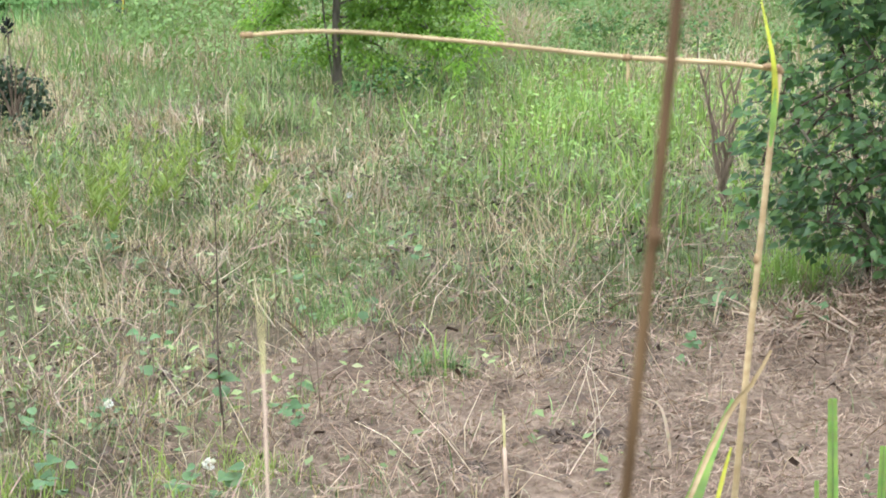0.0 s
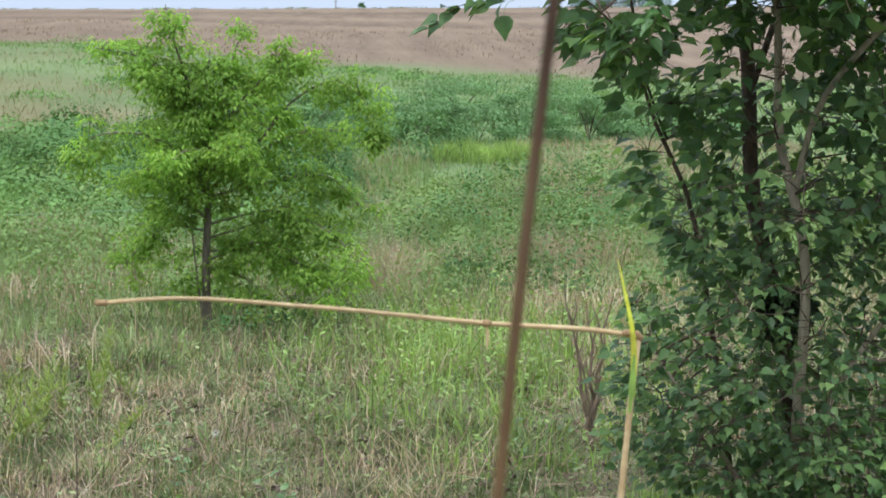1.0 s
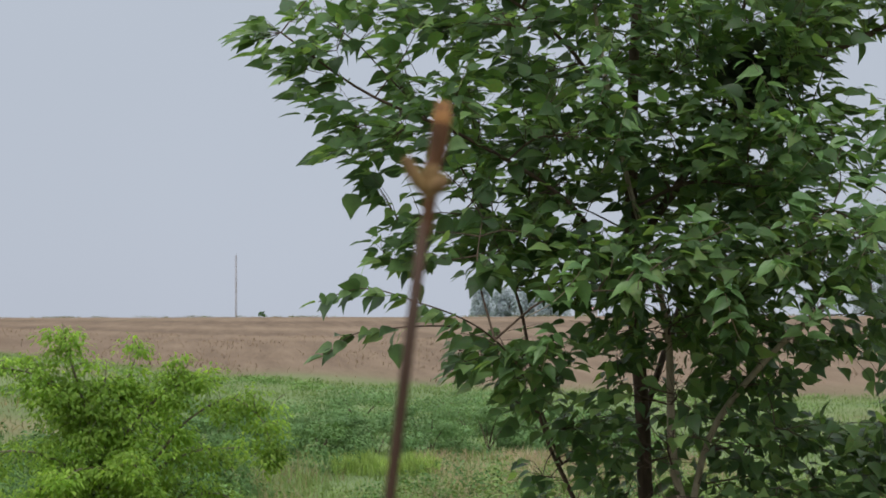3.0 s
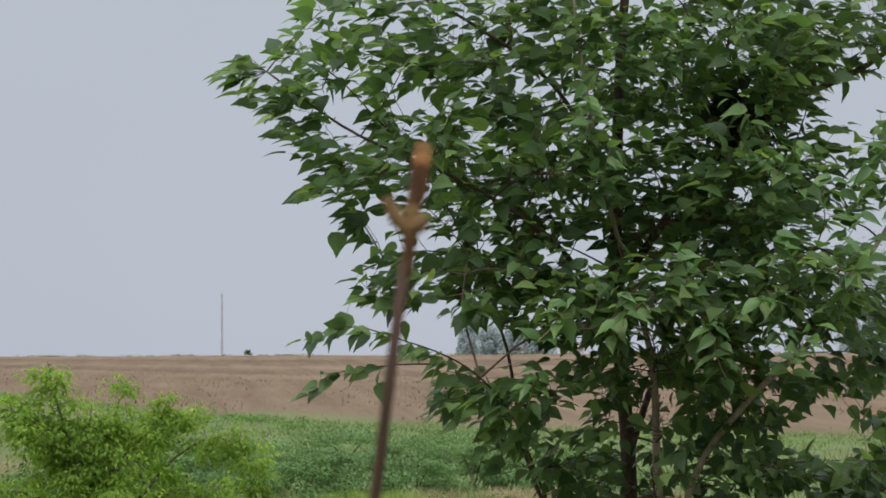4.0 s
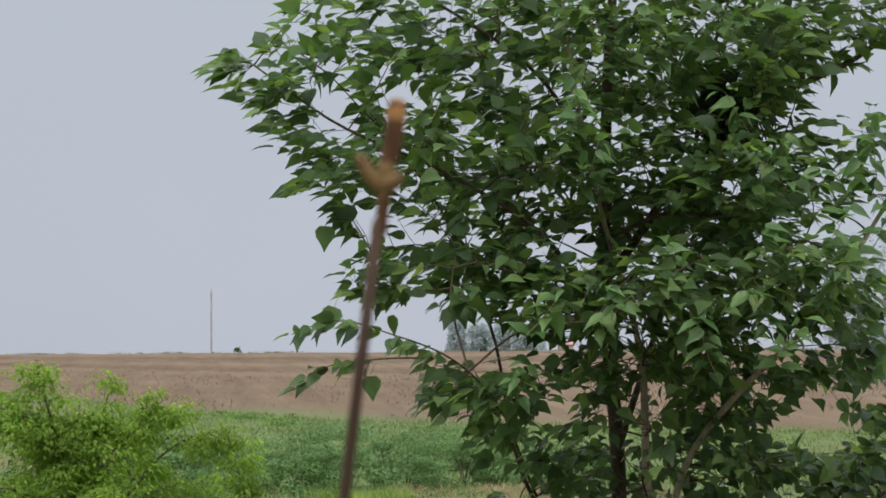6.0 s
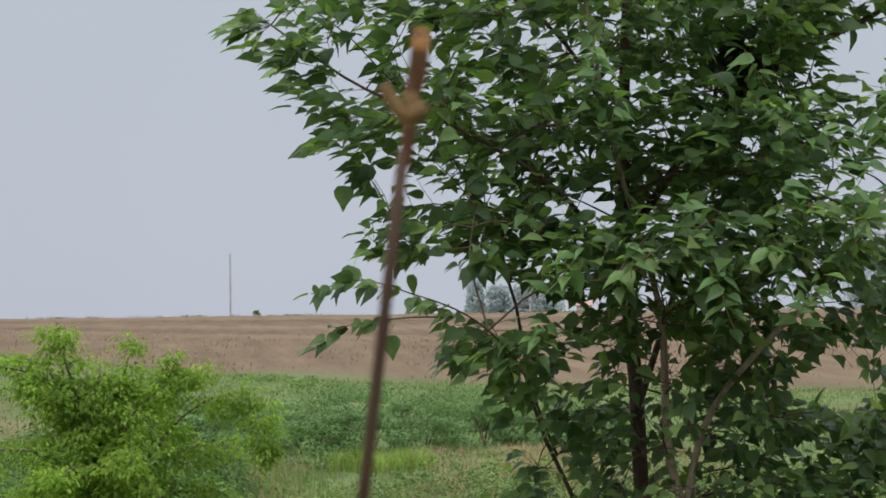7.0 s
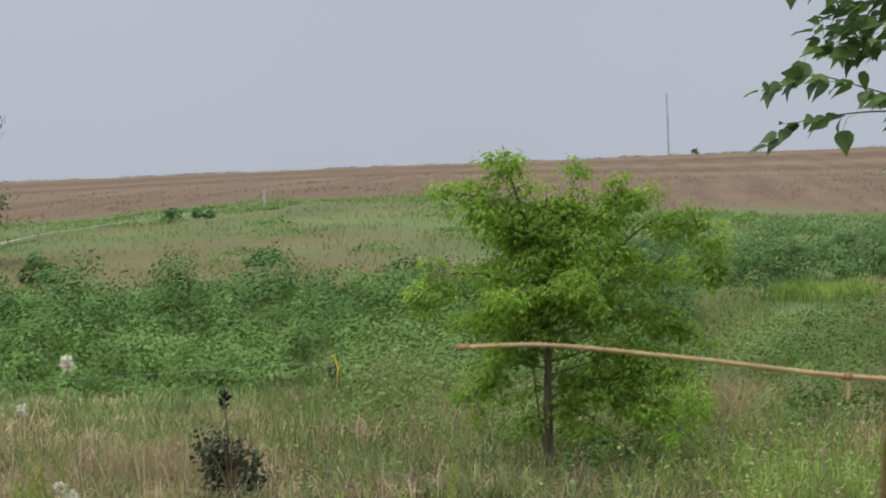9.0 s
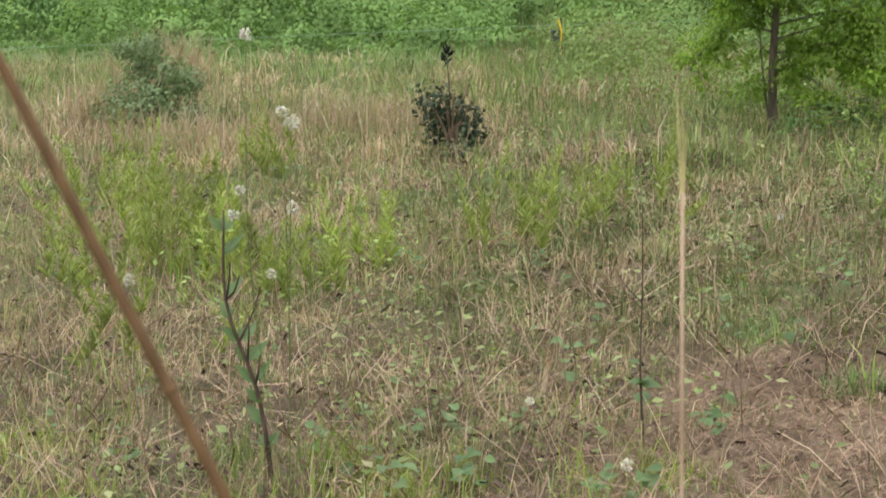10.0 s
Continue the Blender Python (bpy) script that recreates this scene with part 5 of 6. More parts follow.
def dead_shrub():
    rng = np.random.RandomState(4)
    base = (1.03, 8.45, float(land(1.03, 8.45)))
    ob = thing("dead_shrub", base, "dead grey-brown shrub with bare upright stems", "shrub")
    for x, y, h in ((-0.13, 0.0, 0.72), (-0.01, 0.05, 0.62), (0.09, 0.0, 0.66), (-0.05, -0.04, 0.42), (0.04, 0.05, 0.36)):
        s = Soup()
        u = np.linspace(0, 1, 9)
        run = np.stack([x * u ** 1.4, y * u, -0.02 + h * u], 1) + rng.normal(0, 0.009, (9, 3)) * [1, 1, 0.3]
        tube(s, run, [0.011, 0.0085, 0.006, 0.002], 6)
        st = part("stem", s, BARK_DEAD, ob)
        for _ in range(5):
            p = run[rng.randint(3, 8)]
            q = p + [rng.normal(0, 0.05), rng.normal(0, 0.04), rng.uniform(0.05, 0.15)]
            s = Soup()
            tube(s, curve([p, (p + q) / 2 + rng.normal(0, 0.01, 3), q], 5), [0.004, 0.0015], 4, False)
            part("side_stem", s, BARK_DEAD, st)


big_tree()
small_tree()
dead_shrub()
bush("dark_shrub", (-2.53, 11.45), 0.29, 0.56, SHRUBDARK, "small dark grey-green shrub with dry stems", 36, 1100, 0.030, 8, BARK_DEAD, 1.1, 0.05)
bush("grey_green_bush", (-4.75, 12.6), 0.46, 0.66, GREYLEAF, "soft grey-green bush in the dry grass", 33, 4200, 0.028, 4, BARK_DEAD)
bush("pasture_tree", (-18.7, 47.5), 4.6, 5.2, DARKLEAF, "dark green rounded tree beside the pale track", 32, 30000, 0.14, 6, None, 1.7, 0.02)
HEDGE_ROW = ((0.55, 36, 1.0, 0.75, 41), (1.5, 36.8, 1.0, 0.85, 42), (2.5, 37, 1.1, 0.8, 43), (3.5, 37.5, 1.1, 0.95, 44), (-0.5, 37.5, 1.0, 0.8, 45), (4.6, 38, 1.1, 0.9, 46), (5.7, 38, 1.1, 0.85, 47), (6.8, 38.5, 1.1, 0.8, 57), (0.3, 44, 1.5, 0.9, 48), (2.6, 45, 1.6, 1.0, 49), (5.0, 45, 1.6, 0.95, 58), (-1.6, 41, 1.0, 0.7, 59))
for x, y, r, h, sd in HEDGE_ROW:
    tagged(bush("hedge_bush", (x, y), r, h, HEDGE, "soft rounded green bush in a hedge row", sd, 5000, 0.050, 4, None, 0.5, 0.0), group="hedge row")
for x, y, r, h, sd in ((-15.9, 65.5, 0.45, 0.55, 51), (-15.0, 66, 0.5, 0.4, 52), (-8.5, 42.8, 0.4, 0.35, 53), (-12.6, 40.5, 0.5, 0.7, 54), (-15.8, 45.5, 0.9, 0.6, 55)):
    bush("pasture_bush", (x, y), r, h, HEDGE, "small dark bush standing in the rough pasture", sd, 700, 0.11, 4)
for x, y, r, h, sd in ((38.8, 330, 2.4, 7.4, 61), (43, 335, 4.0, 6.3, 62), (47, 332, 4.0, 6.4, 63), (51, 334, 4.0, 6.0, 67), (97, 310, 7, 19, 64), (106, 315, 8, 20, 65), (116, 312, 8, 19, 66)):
    bush("far_tree", (x, y), r, h + 1.5, FARLEAF_HAZED, "blue-green tree beyond the ridge with haze painted in", sd, 4200, 0.40, 3, None, 1.2, 0.0)


def brush_heap():
    rng = np.random.RandomState(19)
    s = Soup()
    n = 4600
    xy = np.stack([rng.normal(1.5, 0.38, n), rng.normal(6.5, 0.2, n)], 1)
    th, tilt = rng.uniform(0, 6.28, n), rng.normal(0.1, 0.4, n)
    hump = 0.2 * np.exp(-(((xy[:, 0] - 1.5) / 0.4) ** 2 + ((xy[:, 1] - 6.5) / 0.22) ** 2)) * (0.75 + 0.3 * lumps(xy[:, 0], xy[:, 1], 0.3))
    c = np.c_[xy, land(xy[:, 0], xy[:, 1]) + rng.uniform(0, 1, n) * hump]
    d = np.stack([np.cos(th) * np.cos(tilt), np.sin(th) * np.cos(tilt), np.sin(tilt)], 1) * rng.uniform(0.04, 0.16, n)[:, None]
    w = np.stack([np.sin(th), -np.cos(th), rng.normal(0, 0.7, n)], 1) * rng.uniform(0.001, 0.003, n)[:, None]
    v = np.stack([c - w, c + w, c + d + w * 0.5, c + d - w * 0.5], 1)
    s.add(v, np.array([(0, 1, 2), (0, 2, 3)])[None] + (np.arange(n) * 4)[:, None, None])
    stuff("brush_heap", s, THATCH, "brown heap of dead brush at the tree's foot", "brush")


brush_heap()


# ---- poles, fence, far farm ----
def utility_pole(x, y, h, label):
    ob = thing("utility_pole", (x, y, float(land(x, y))), label, "pole")
    s = Soup()
    tube(s, [(0, 0, -0.5), (0, 0, h * 0.5), (0, 0, h)], [0.15, 0.11], 10)
    part("shaft", s, POLEWOOD, ob)
    s = Soup()
    tube(s, [(0, 0, h), (0, 0, h + 0.25)], [0.05, 0.03], 6)
    part("insulator", s, POLEWOOD, ob)
    return ob


utility_pole(0.0, 279.0, 8.3, "grey wooden utility pole standing on the field's crest")
utility_pole(46.5, 322.0, 9.8, "pale utility pole beyond the ridge")
bush("crest_bush", (3.4, 277.0), 0.7, 0.75, DARKLEAF, "tiny dark bush on the crest of the field", 71, 160, 0.22, 3)


def crest_weeds():
    rng = np.random.RandomState(77)
    s = Soup()
    a = np.radians(rng.uniform(-26, 20, 900))
    y = rng.uniform(262, 282, 900)
    xy = np.stack([y * np.tan(a), y], 1)
    xy = keep(rng, xy, lambda x, y: np.clip(0.25 + 0.8 * lumps(x, y, 22.0), 0.02, 1))
    p = (xy[:, None] + rng.normal(0, 0.5, (len(xy), 12, 2))).reshape(-1, 2)
    blades(s, rng, p, land(p[:, 0], p[:, 1]), rng.uniform(0.1, 0.32, len(p)), rng.uniform(0.06, 0.12, len(p)), 0.4, 0.6)
    stuff("crest_weeds", s, OLIVE, "sparse dry weeds along the field's crest", "weeds")


crest_weeds()


def fence_post(x, y, h, yellow):
    ob = thing("fence_post", (x, y, float(land(x, y))), "thin dark fence post with a yellow insulator" if yellow else "dark wooden fence post among weeds", "post")
    s = Soup()
    tube(s, [(0, 0, -0.2), (0.01, 0, h * 0.5), (0.0, 0, h)], [0.018 if yellow else 0.05, 0.016 if yellow else 0.045], 8)
    post = part("post", s, METAL_POST, ob)
    if yellow:
        s = Soup()
        tube(s, [(0, -0.03, h - 0.32), (0.02, -0.035, h - 0.12), (-0.01, -0.03, h)], [0.008, 0.010, 0.012], 6)
        part("insulator", s, YELLOW, post, "yellow plastic insulator")
    return ob


fence_post(-2.98, 18.0, 0.37 - float(land(-2.98, 18.0)), True)
fence_post(-3.06, 18.25, 0.25 - float(land(-3.06, 18.25)), False)
wire_ob = thing("fence_wire", (-2.98, 18.0, 0.0), "thin pale electric fence twine", "wire")
for ends in (((-2.98, 17.98, 0.31), (-5.88, 15.5, 0.36), (-9.5, 12.4, 0.40)), ((-2.98, 17.98, 0.31), (0.6, 20.5, 0.25), (5.0, 23.5, 0.25))):
    s = Soup()
    tube(s, curve(np.array(ends) - [-2.98, 18.0, 0.0], 16), [0.0029], 4, False)
    part("strand", s, WIRE, wire_ob)


def track():
    """A pale trodden track that climbs the slope from the big tree to the foot of the field."""
    mid = curve([(-19.6, 45.0), (-19.5, 50.5), (-19.23, 56.0), (-18.68, 61.5), (-17.36, 66.0), (-15.61, 70.0), (-14.6, 73.5)], 40)
    s = Soup()
    t = unit(np.gradient(mid, axis=0))
    nrm = np.stack([-t[:, 1], t[:, 0]], 1)
    v = []
    for k, off in enumerate((-0.09, 0.0, 0.09)):
        p = mid + nrm * off * (1 + 0.3 * np.sin(np.arange(40) * 1.7 + k))[:, None]
        v.append(np.c_[p, land(p[:, 0], p[:, 1]) + 0.13])
    v = np.stack(v, 1).reshape(-1, 3)
    f = []
    for i in range(39):
        for j in range(2):
            a = i * 3 + j
            f += [(a, a + 3, a + 4), (a, a + 4, a + 1)]
    s.add(v, f)
    tagged(new("track", s.mesh("track", TRACK)), "pale trodden track across the slope", "track", kind="structure")


track()


def marker_post(x, y, h):
    """A short pale marker post with a rounded cap beside the track."""
    ob = thing("marker_post", (x, y, float(land(x, y))), "short pale marker post beside the track", "post")
    s = Soup()
    tube(s, [(0, 0, -0.2), (0, 0, h * 0.5), (0.01, 0, h)], [0.05, 0.045], 8)
    post = part("post", s, POLEWOOD, ob)
    s = Soup()
    tube(s, [(0.01, 0, h), (0.01, 0, h + 0.03), (0.01, 0, h + 0.06)], [0.055, 0.05, 0.02], 8)
    part("cap", s, POLEWOOD, post)


marker_post(-14.6, 74.2, 0.5)


def farm_shed(x, y, w, h, label):
    z = float(land(x, y))
    ob = thing("farm_shed", (x, y, z), label, "shed")
    s = Soup()
    d = w * 0.6
    v = [(-w / 2, -d / 2, -2), (w / 2, -d / 2, -2), (w / 2, d / 2, -2), (-w / 2, d / 2, -2), (-w / 2, -d / 2, h), (w / 2, -d / 2, h), (w / 2, d / 2, h), (-w / 2, d / 2, h)]
    s.add(v, [(0, 1, 5), (0, 5, 4), (1, 2, 6), (1, 6, 5), (2, 3, 7), (2, 7, 6), (3, 0, 4), (3, 4, 7)])
    part("wall", s, WALLPAINT, ob)
    s = Soup()
    e = 0.4
    v = [(-w / 2 - e, -d / 2 - e, h - 0.1), (w / 2 + e, -d / 2 - e, h - 0.1), (w / 2 + e, d / 2 + e, h - 0.1), (-w / 2 - e, d / 2 + e, h - 0.1), (-w / 2 - e, 0, h + d * 0.4), (w / 2 + e, 0, h + d * 0.4)]
    s.add(v, [(0, 1, 5), (0, 5, 4), (2, 3, 4), (2, 4, 5), (3, 0, 4), (1, 2, 5), (0, 3, 2), (0, 2, 1)])
    part("roof", s, ROOFRED, ob)


farm_shed(55.2, 323.0, 2.2, 3.5, "distant small pale shed with a faded red roof")


# ---- plants close to the camera ----
def brown_stalk():
    g = float(land(-0.12, 0.6))
    base = (-0.13, 0.58, g)
    o = np.array(base)
    ob = thing("weed_stalk", base, "tall brown dead weed stalk cut off at the top", "weed stalk")
    s = Soup()
    run = curve([(-0.13, 0.58, g), (-0.05, 0.57, 0.7), (0.026, 0.553, 1.41), (0.0462, 0.55, 1.60), (0.0615, 0.55, 1.7175)], 40)
    tube(s, run - o, [0.0034, 0.0030, 0.0023, 0.0017, 0.0016], 10)
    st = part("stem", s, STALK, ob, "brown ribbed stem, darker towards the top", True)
    head = np.array([0.0620, 0.55, 1.7172]) - o
    for pts, radii, name in (
        ([(0, 0, -0.004), (0.0006, 0, 0.003), (0.0012, 0, 0.009)], [0.0014, 0.0017, 0.0019], "neck"),
        ([(0.0008, 0, 0.006), (0.0018, 0, 0.011), (0.0012, -0.001, 0.0155)], [0.0018, 0.0027, 0.0021], "node"),
        ([(0.001, 0, 0.012), (0.0032, 0, 0.020), (0.0046, 0, 0.0315)], [0.0020, 0.0025, 0.0026, 0.0023], "broken_tip"),
        ([(0.0038, 0, 0.024), (0.0043, 0, 0.028), (0.0047, 0, 0.0325)], [0.0022, 0.0027, 0.0020], "tip"),
        ([(0.0005, 0, 0.008), (-0.0035, -0.001, 0.013), (-0.0058, -0.001, 0.0175)], [0.0018, 0.0021, 0.0014], "bud"),
        ([(0.001, -0.001, 0.009), (0.004, -0.002, 0.0105), (0.0055, -0.002, 0.012)], [0.0020, 0.0023, 0.0013], "bud"),
    ):
        s = Soup()
        tube(s, curve(np.array(pts) + head, 8), radii, 9)
        part(name, s, {"broken_tip": STALK_HEAD, "neck": STALK_HEAD, "tip": STALK_TOP}.get(name, STALK_TIP), st, "ochre dried bud" if name == "bud" else "", True)
    for z, x in ((1.482, 0.0335), (1.30, 0.014)):
        s = Soup()
        p = np.array([x, 0.551, z]) - o
        tube(s, [p + [0.0, 0, -0.003], p + [0.0005, 0, 0], p + [0.0, 0, 0.003]], [0.0018, 0.0025, 0.0016], 8)
        part("node", s, STALK, st)


def left_stalk():
    g = float(land(0.1, 0.62))
    base = (0.16, 0.62, g)
    o = np.array(base)
    ob = thing("leaning_stalk", base, "brown dead weed stalk leaning over", "weed stalk")
    s = Soup()
    tube(s, curve([(0.16, 0.62, g), (-0.05, 0.61, 0.75), (-0.2259, 0.6, 1.2704), (-0.261, 0.6, 1.341), (-0.2944, 0.6, 1.4092), (-0.355, 0.6, 1.53)], 40) - o, [0.0038, 0.0032, 0.0023, 0.0018], 10)
    st = part("stem", s, STALK, ob, "brown ribbed stem", True)
    for x, z in ((-0.243, 1.305), (-0.20, 1.205), (-0.318, 1.456)):
        s = Soup()
        p = np.array([x, 0.6, z]) - o
        tube(s, [p - [-0.001, 0, 0.003], p, p + [-0.001, 0, 0.003]], [0.0018, 0.0026, 0.0017], 8)
        part("node", s, STALK, st)


def strip(s, pts, widths, face, fold=0.25, n=14):
    """A grass leaf: a long strip with a fold along its rib."""
    p = curve(pts, n)
    t = unit(np.gradient(p, axis=0))
    side = unit(np.cross(t, np.asarray(face, float)))
    nrm = np.cross(side, t)
    w = np.interp(np.linspace(0, 1, n), np.linspace(0, 1, len(widths)), widths)[:, None] / 2
    v = np.stack([p - side * w + nrm * w * fold, p, p + side * w + nrm * w * fold], 1).reshape(-1, 3)
    f = []
    for i in range(n - 1):
        for j in range(2):
            a = i * 3 + j
            f += [(a, a + 1, a + 4), (a, a + 4, a + 3)]
    s.add(v, f)


def bent_cane():
    g = float(land(0.15, 1.8))
    base = (0.13, 1.78, g)
    o = np.array(base)
    ob = thing("bent_grass_cane", base, "tall straw-coloured grass cane snapped and bent over level", "grass cane")
    s = Soup()
    tube(s, curve([(0.13, 1.78, g), (0.17, 1.77, 0.5), (0.212, 1.755, 1.0), (0.221, 1.752, 1.11), (0.231, 1.748, 1.222), (0.242, 1.744, 1.34), (0.2475, 1.746, 1.3845)], 40) - o, [0.0042, 0.0034, 0.0026], 10)
    cane = part("upright_cane", s, STRAW, ob, "", True)
    s = Soup()
    tube(s, curve([(0.2475, 1.746, 1.3855), (0.236, 1.743, 1.3880), (0.1145, 1.699, 1.4045), (-0.03, 1.585, 1.4335), (-0.135, 1.492, 1.4515), (-0.1725, 1.455, 1.4533)], 40) - o, [0.0022, 0.0020, 0.0017, 0.0015], 10)
    part("bent_cane", s, STRAW, ob, "straw cane lying level in the air", True)
    for p, d, r in (((0.1145, 1.699, 1.4045), (-0.9, -0.42, 0.1), 0.0033), ((0.230, 1.748, 1.222), (0.1, 0, 1), 0.0034), ((0.2475, 1.746, 1.3855), (-0.5, 0, 0.8), 0.0036), ((-0.1725, 1.455, 1.4533), (-0.7, -0.7, 0.1), 0.0023), ((0.238, 1.738, 1.390), (-0.9, -0.3, 0.1), 0.0031)):
        s = Soup()
        d, p = unit(np.array(d, float)), np.array(p) - o
        tube(s, [p - d * 0.004, p - d * 0.001, p + d * 0.002, p + d * 0.005], [0.0024, r, r * 0.95, 0.0022], 9)
        part("node", s, STRAW_NODE, cane, "", True)
    s = Soup()
    strip(s, np.array([(0.2410, 1.738, 1.335), (0.2425, 1.737, 1.372), (0.2400, 1.735, 1.398), (0.2345, 1.735, 1.425), (0.2290, 1.738, 1.452)]) - o, [0.0045, 0.0055, 0.004, 0.0026, 0.0004], (0, -1, 0.1))
    part("leaf", s, BLADE_YELLOW, ob, "yellow-green pointed leaf")
    s = Soup()
    strip(s, np.array([(0.2385, 1.735, 1.322), (0.2405, 1.733, 1.345), (0.2420, 1.732, 1.372)]) - o, [0.002, 0.0062, 0.002], (0, -1, 0.1))
    part("sheath", s, BLADE_GREEN, ob, "green leaf sheath")
    s = Soup()
    strip(s, np.array([(0.2092, 1.745, 1.0982), (0.2021, 1.735, 1.0863), (0.1902, 1.73, 1.06), (0.1759, 1.72, 1.0274), (0.150, 1.70, 0.965), (0.12, 1.69, 0.88)]) - o, [0.003, 0.010, 0.015, 0.017, 0.014, 0.004], (0.2, -1, 0.2))
    part("leaf", s, BLADE_GREEN, ob, "broad green drooping leaf")
    s = Soup()
    strip(s, np.array([(0.2357, 1.70, 1.153), (0.2174, 1.705, 1.1185), (0.2074, 1.71, 1.1057), (0.189, 1.71, 1.0706), (0.1636, 1.70, 1.0156), (0.13, 1.69, 0.95)]) - o, [0.0022, 0.0045, 0.0050, 0.0045, 0.0035, 0.002], (0.1, -1, 0.1))
    part("leaf", s, STRAW, ob, "withered straw leaf")
    s = Soup()
    strip(s, np.array([(0.2066, 1.735, 1.057), (0.2006, 1.73, 1.039), (0.1921, 1.72, 1.012), (0.18, 1.72, 0.97)]) - o, [0.002, 0.004, 0.0035, 0.002], (0.1, -1, 0.1))
    part("leaf", s, BLADE_YELLOW, ob, "thin yellow leaf")
    s = Soup()
    strip(s, np.array([(0.1145, 1.698, 1.403), (0.1155, 1.697, 1.394), (0.114, 1.696, 1.384)]) - o, [0.001, 0.003, 0.001], (0, -1, 0), n=6)
    part("husk", s, STRAW, ob)


def green_blades():
    base = (0.33, 1.9, float(land(0.33, 1.9)))
    o = np.array(base)
    ob = thing("wide_grass", base, "upright clump of wide bright green grass blades", "grass clump")
    for top, foot, w in (((0.3235, 1.9, 1.053), (0.335, 1.9, 0.0), 0.0145), ((0.3095, 1.9, 0.972), (0.33, 1.91, 0.0), 0.007), ((0.373, 1.9, 1.005), (0.345, 1.91, 0.0), 0.012), ((0.385, 1.92, 0.97), (0.35, 1.9, 0.0), 0.010)):
        s = Soup()
        t, f0 = np.array(top), np.array(foot)
        strip(s, np.stack([f0, f0 * 0.4 + t * 0.6 + [0.002, 0, 0], t]) - o, [w * 0.6, w, w * 1.05, w * 0.95, w * 0.6], (0, -1, 0.1), 0.3)
        blade = part("blade", s, BLADE_GREEN, ob)
        s = Soup()
        strip(s, np.stack([f0, f0 * 0.4 + t * 0.6 + [0.002, 0, 0], t]) - o - [0, 0.002, 0], [w * 0.12, w * 0.15, w * 0.1], (0, -1, 0.1), 0.0)
        part("midrib", s, FORB, blade, "pale midrib")


def split_stub(x, y, z, foot, tops, r):
    base = (foot[0], foot[1], float(land(*foot)))
    o = np.array(base)
    ob = thing("grass_stub", base, "dry cut grass stem with a split pale top", "grass stub")
    s = Soup()
    low = np.array([x, y, z - 0.06])
    tube(s, curve([o, (o + low) / 2, low], 16) - o, [r * 1.3, r, r * 0.9], 8)
    part("stem", s, STUB, ob, "pinkish brown dry stem", True)
    for k in range(tops):
        s = Soup()
        a = (k - (tops - 1) / 2) * 0.0024
        strip(s, np.array([low + [a * 0.2, 0, -0.015], low + [a * 0.8, 0, 0.03], (x + a * 1.3, y, z - 0.009 * k)]) - o, [r * 0.7, r * 0.8, r * 0.35], (0.3 * k, -1, 0), n=8)
        part("split_sheath", s, STUB_TOP, ob, "pale yellow split sheath")


def branching_weed(foot, top, forks, leafy, seed, label, r=0.0045, mat=BARK_DEAD):
    rng = np.random.RandomState(seed)
    base = (foot[0], foot[1], float(land(*foot)))
    ob = thing("weed", base, label, "weed")
    t = np.array(top, float) - base
    main = curve([(0, 0, -0.02), t * 0.35 + rng.normal(0, 0.012, 3), t * 0.7 + rng.normal(0, 0.012, 3), t], 14)
    s = Soup()
    tube(s, main, [r, r * 0.7, r * 0.35], 7)
    st = part("stem", s, mat, ob, "", True)
    tips = [main[-1]]
    for k in range(forks):
        u = rng.uniform(0.3, 0.85)
        p = main[int(u * 13)]
        a = rng.uniform(0, 6.28)
        q = p + np.array([math.cos(a) * rng.uniform(0.03, 0.09), math.sin(a) * 0.05, rng.uniform(0.05, 0.16)])
        s = Soup()
        tube(s, curve([p, (p + q) / 2 + [0, 0, -0.015], q], 6), [r * 0.5, r * 0.25], 5)
        part("side_stem", s, mat, st)
        tips.append(q)
    if leafy:
        for k in range(leafy):
            p = main[rng.randint(2, 6 if leafy < 8 else 13)]
            a = rng.uniform(0, 6.28)
            s = Soup()
            if leafy < 8:
                leaves(s, [p], [(math.cos(a), math.sin(a) * 0.6, rng.uniform(-0.1, 0.6))], np.array([[0, -0.5, 1.0]]), [rng.uniform(0.035, 0.065)])
            else:
                leaves(s, [p], [(math.cos(a), math.sin(a), rng.uniform(0.6, 1.6))], np.array([[0, -0.6, 1.0]]), [rng.uniform(0.045, 0.085)], SLIM_V, SLIM_F, [rng.uniform(1.0, 1.7)])
            part("leaf", s, SEEDLING, st, "green weed leaf")
    return ob, tips


def flower_weed(foot, heads, seed):
    """Thin weed with white flower heads at given places."""
    rng = np.random.RandomState(seed)
    base = (foot[0], foot[1], float(land(*foot)))
    o = np.array(base)
    ob = thing("flowering_weed", base, "thin green weed with small white flower heads", "wildflower")
    for h in heads:
        h = np.array(h) - o
        s = Soup()
        tube(s, curve([(0, 0, -0.02), h * [0.4, 0.4, 0.55] + rng.normal(0, 0.02, 3) * [1, 1, 0], h], 10), [0.0014, 0.0006], 5, False)
        st = part("stem", s, FORB, ob)
        s = Soup()
        k = 70
        d = unit(rng.normal(0, 1, (k, 3)) * [1.0, 1.0, 0.8])
        own = rng.uniform(0.95, 1.45)
        leaves(s, np.repeat(h[None], k, 0) + d * 0.007 * own, d + rng.normal(0, 0.5, (k, 3)), d + rng.normal(0, 0.4, (k, 3)), rng.uniform(0.004, 0.009, k) * own, SLIM_V, SLIM_F, np.full(k, 2.6))
        part("flower_head", s, PETAL, st, "white flower head")
    return ob


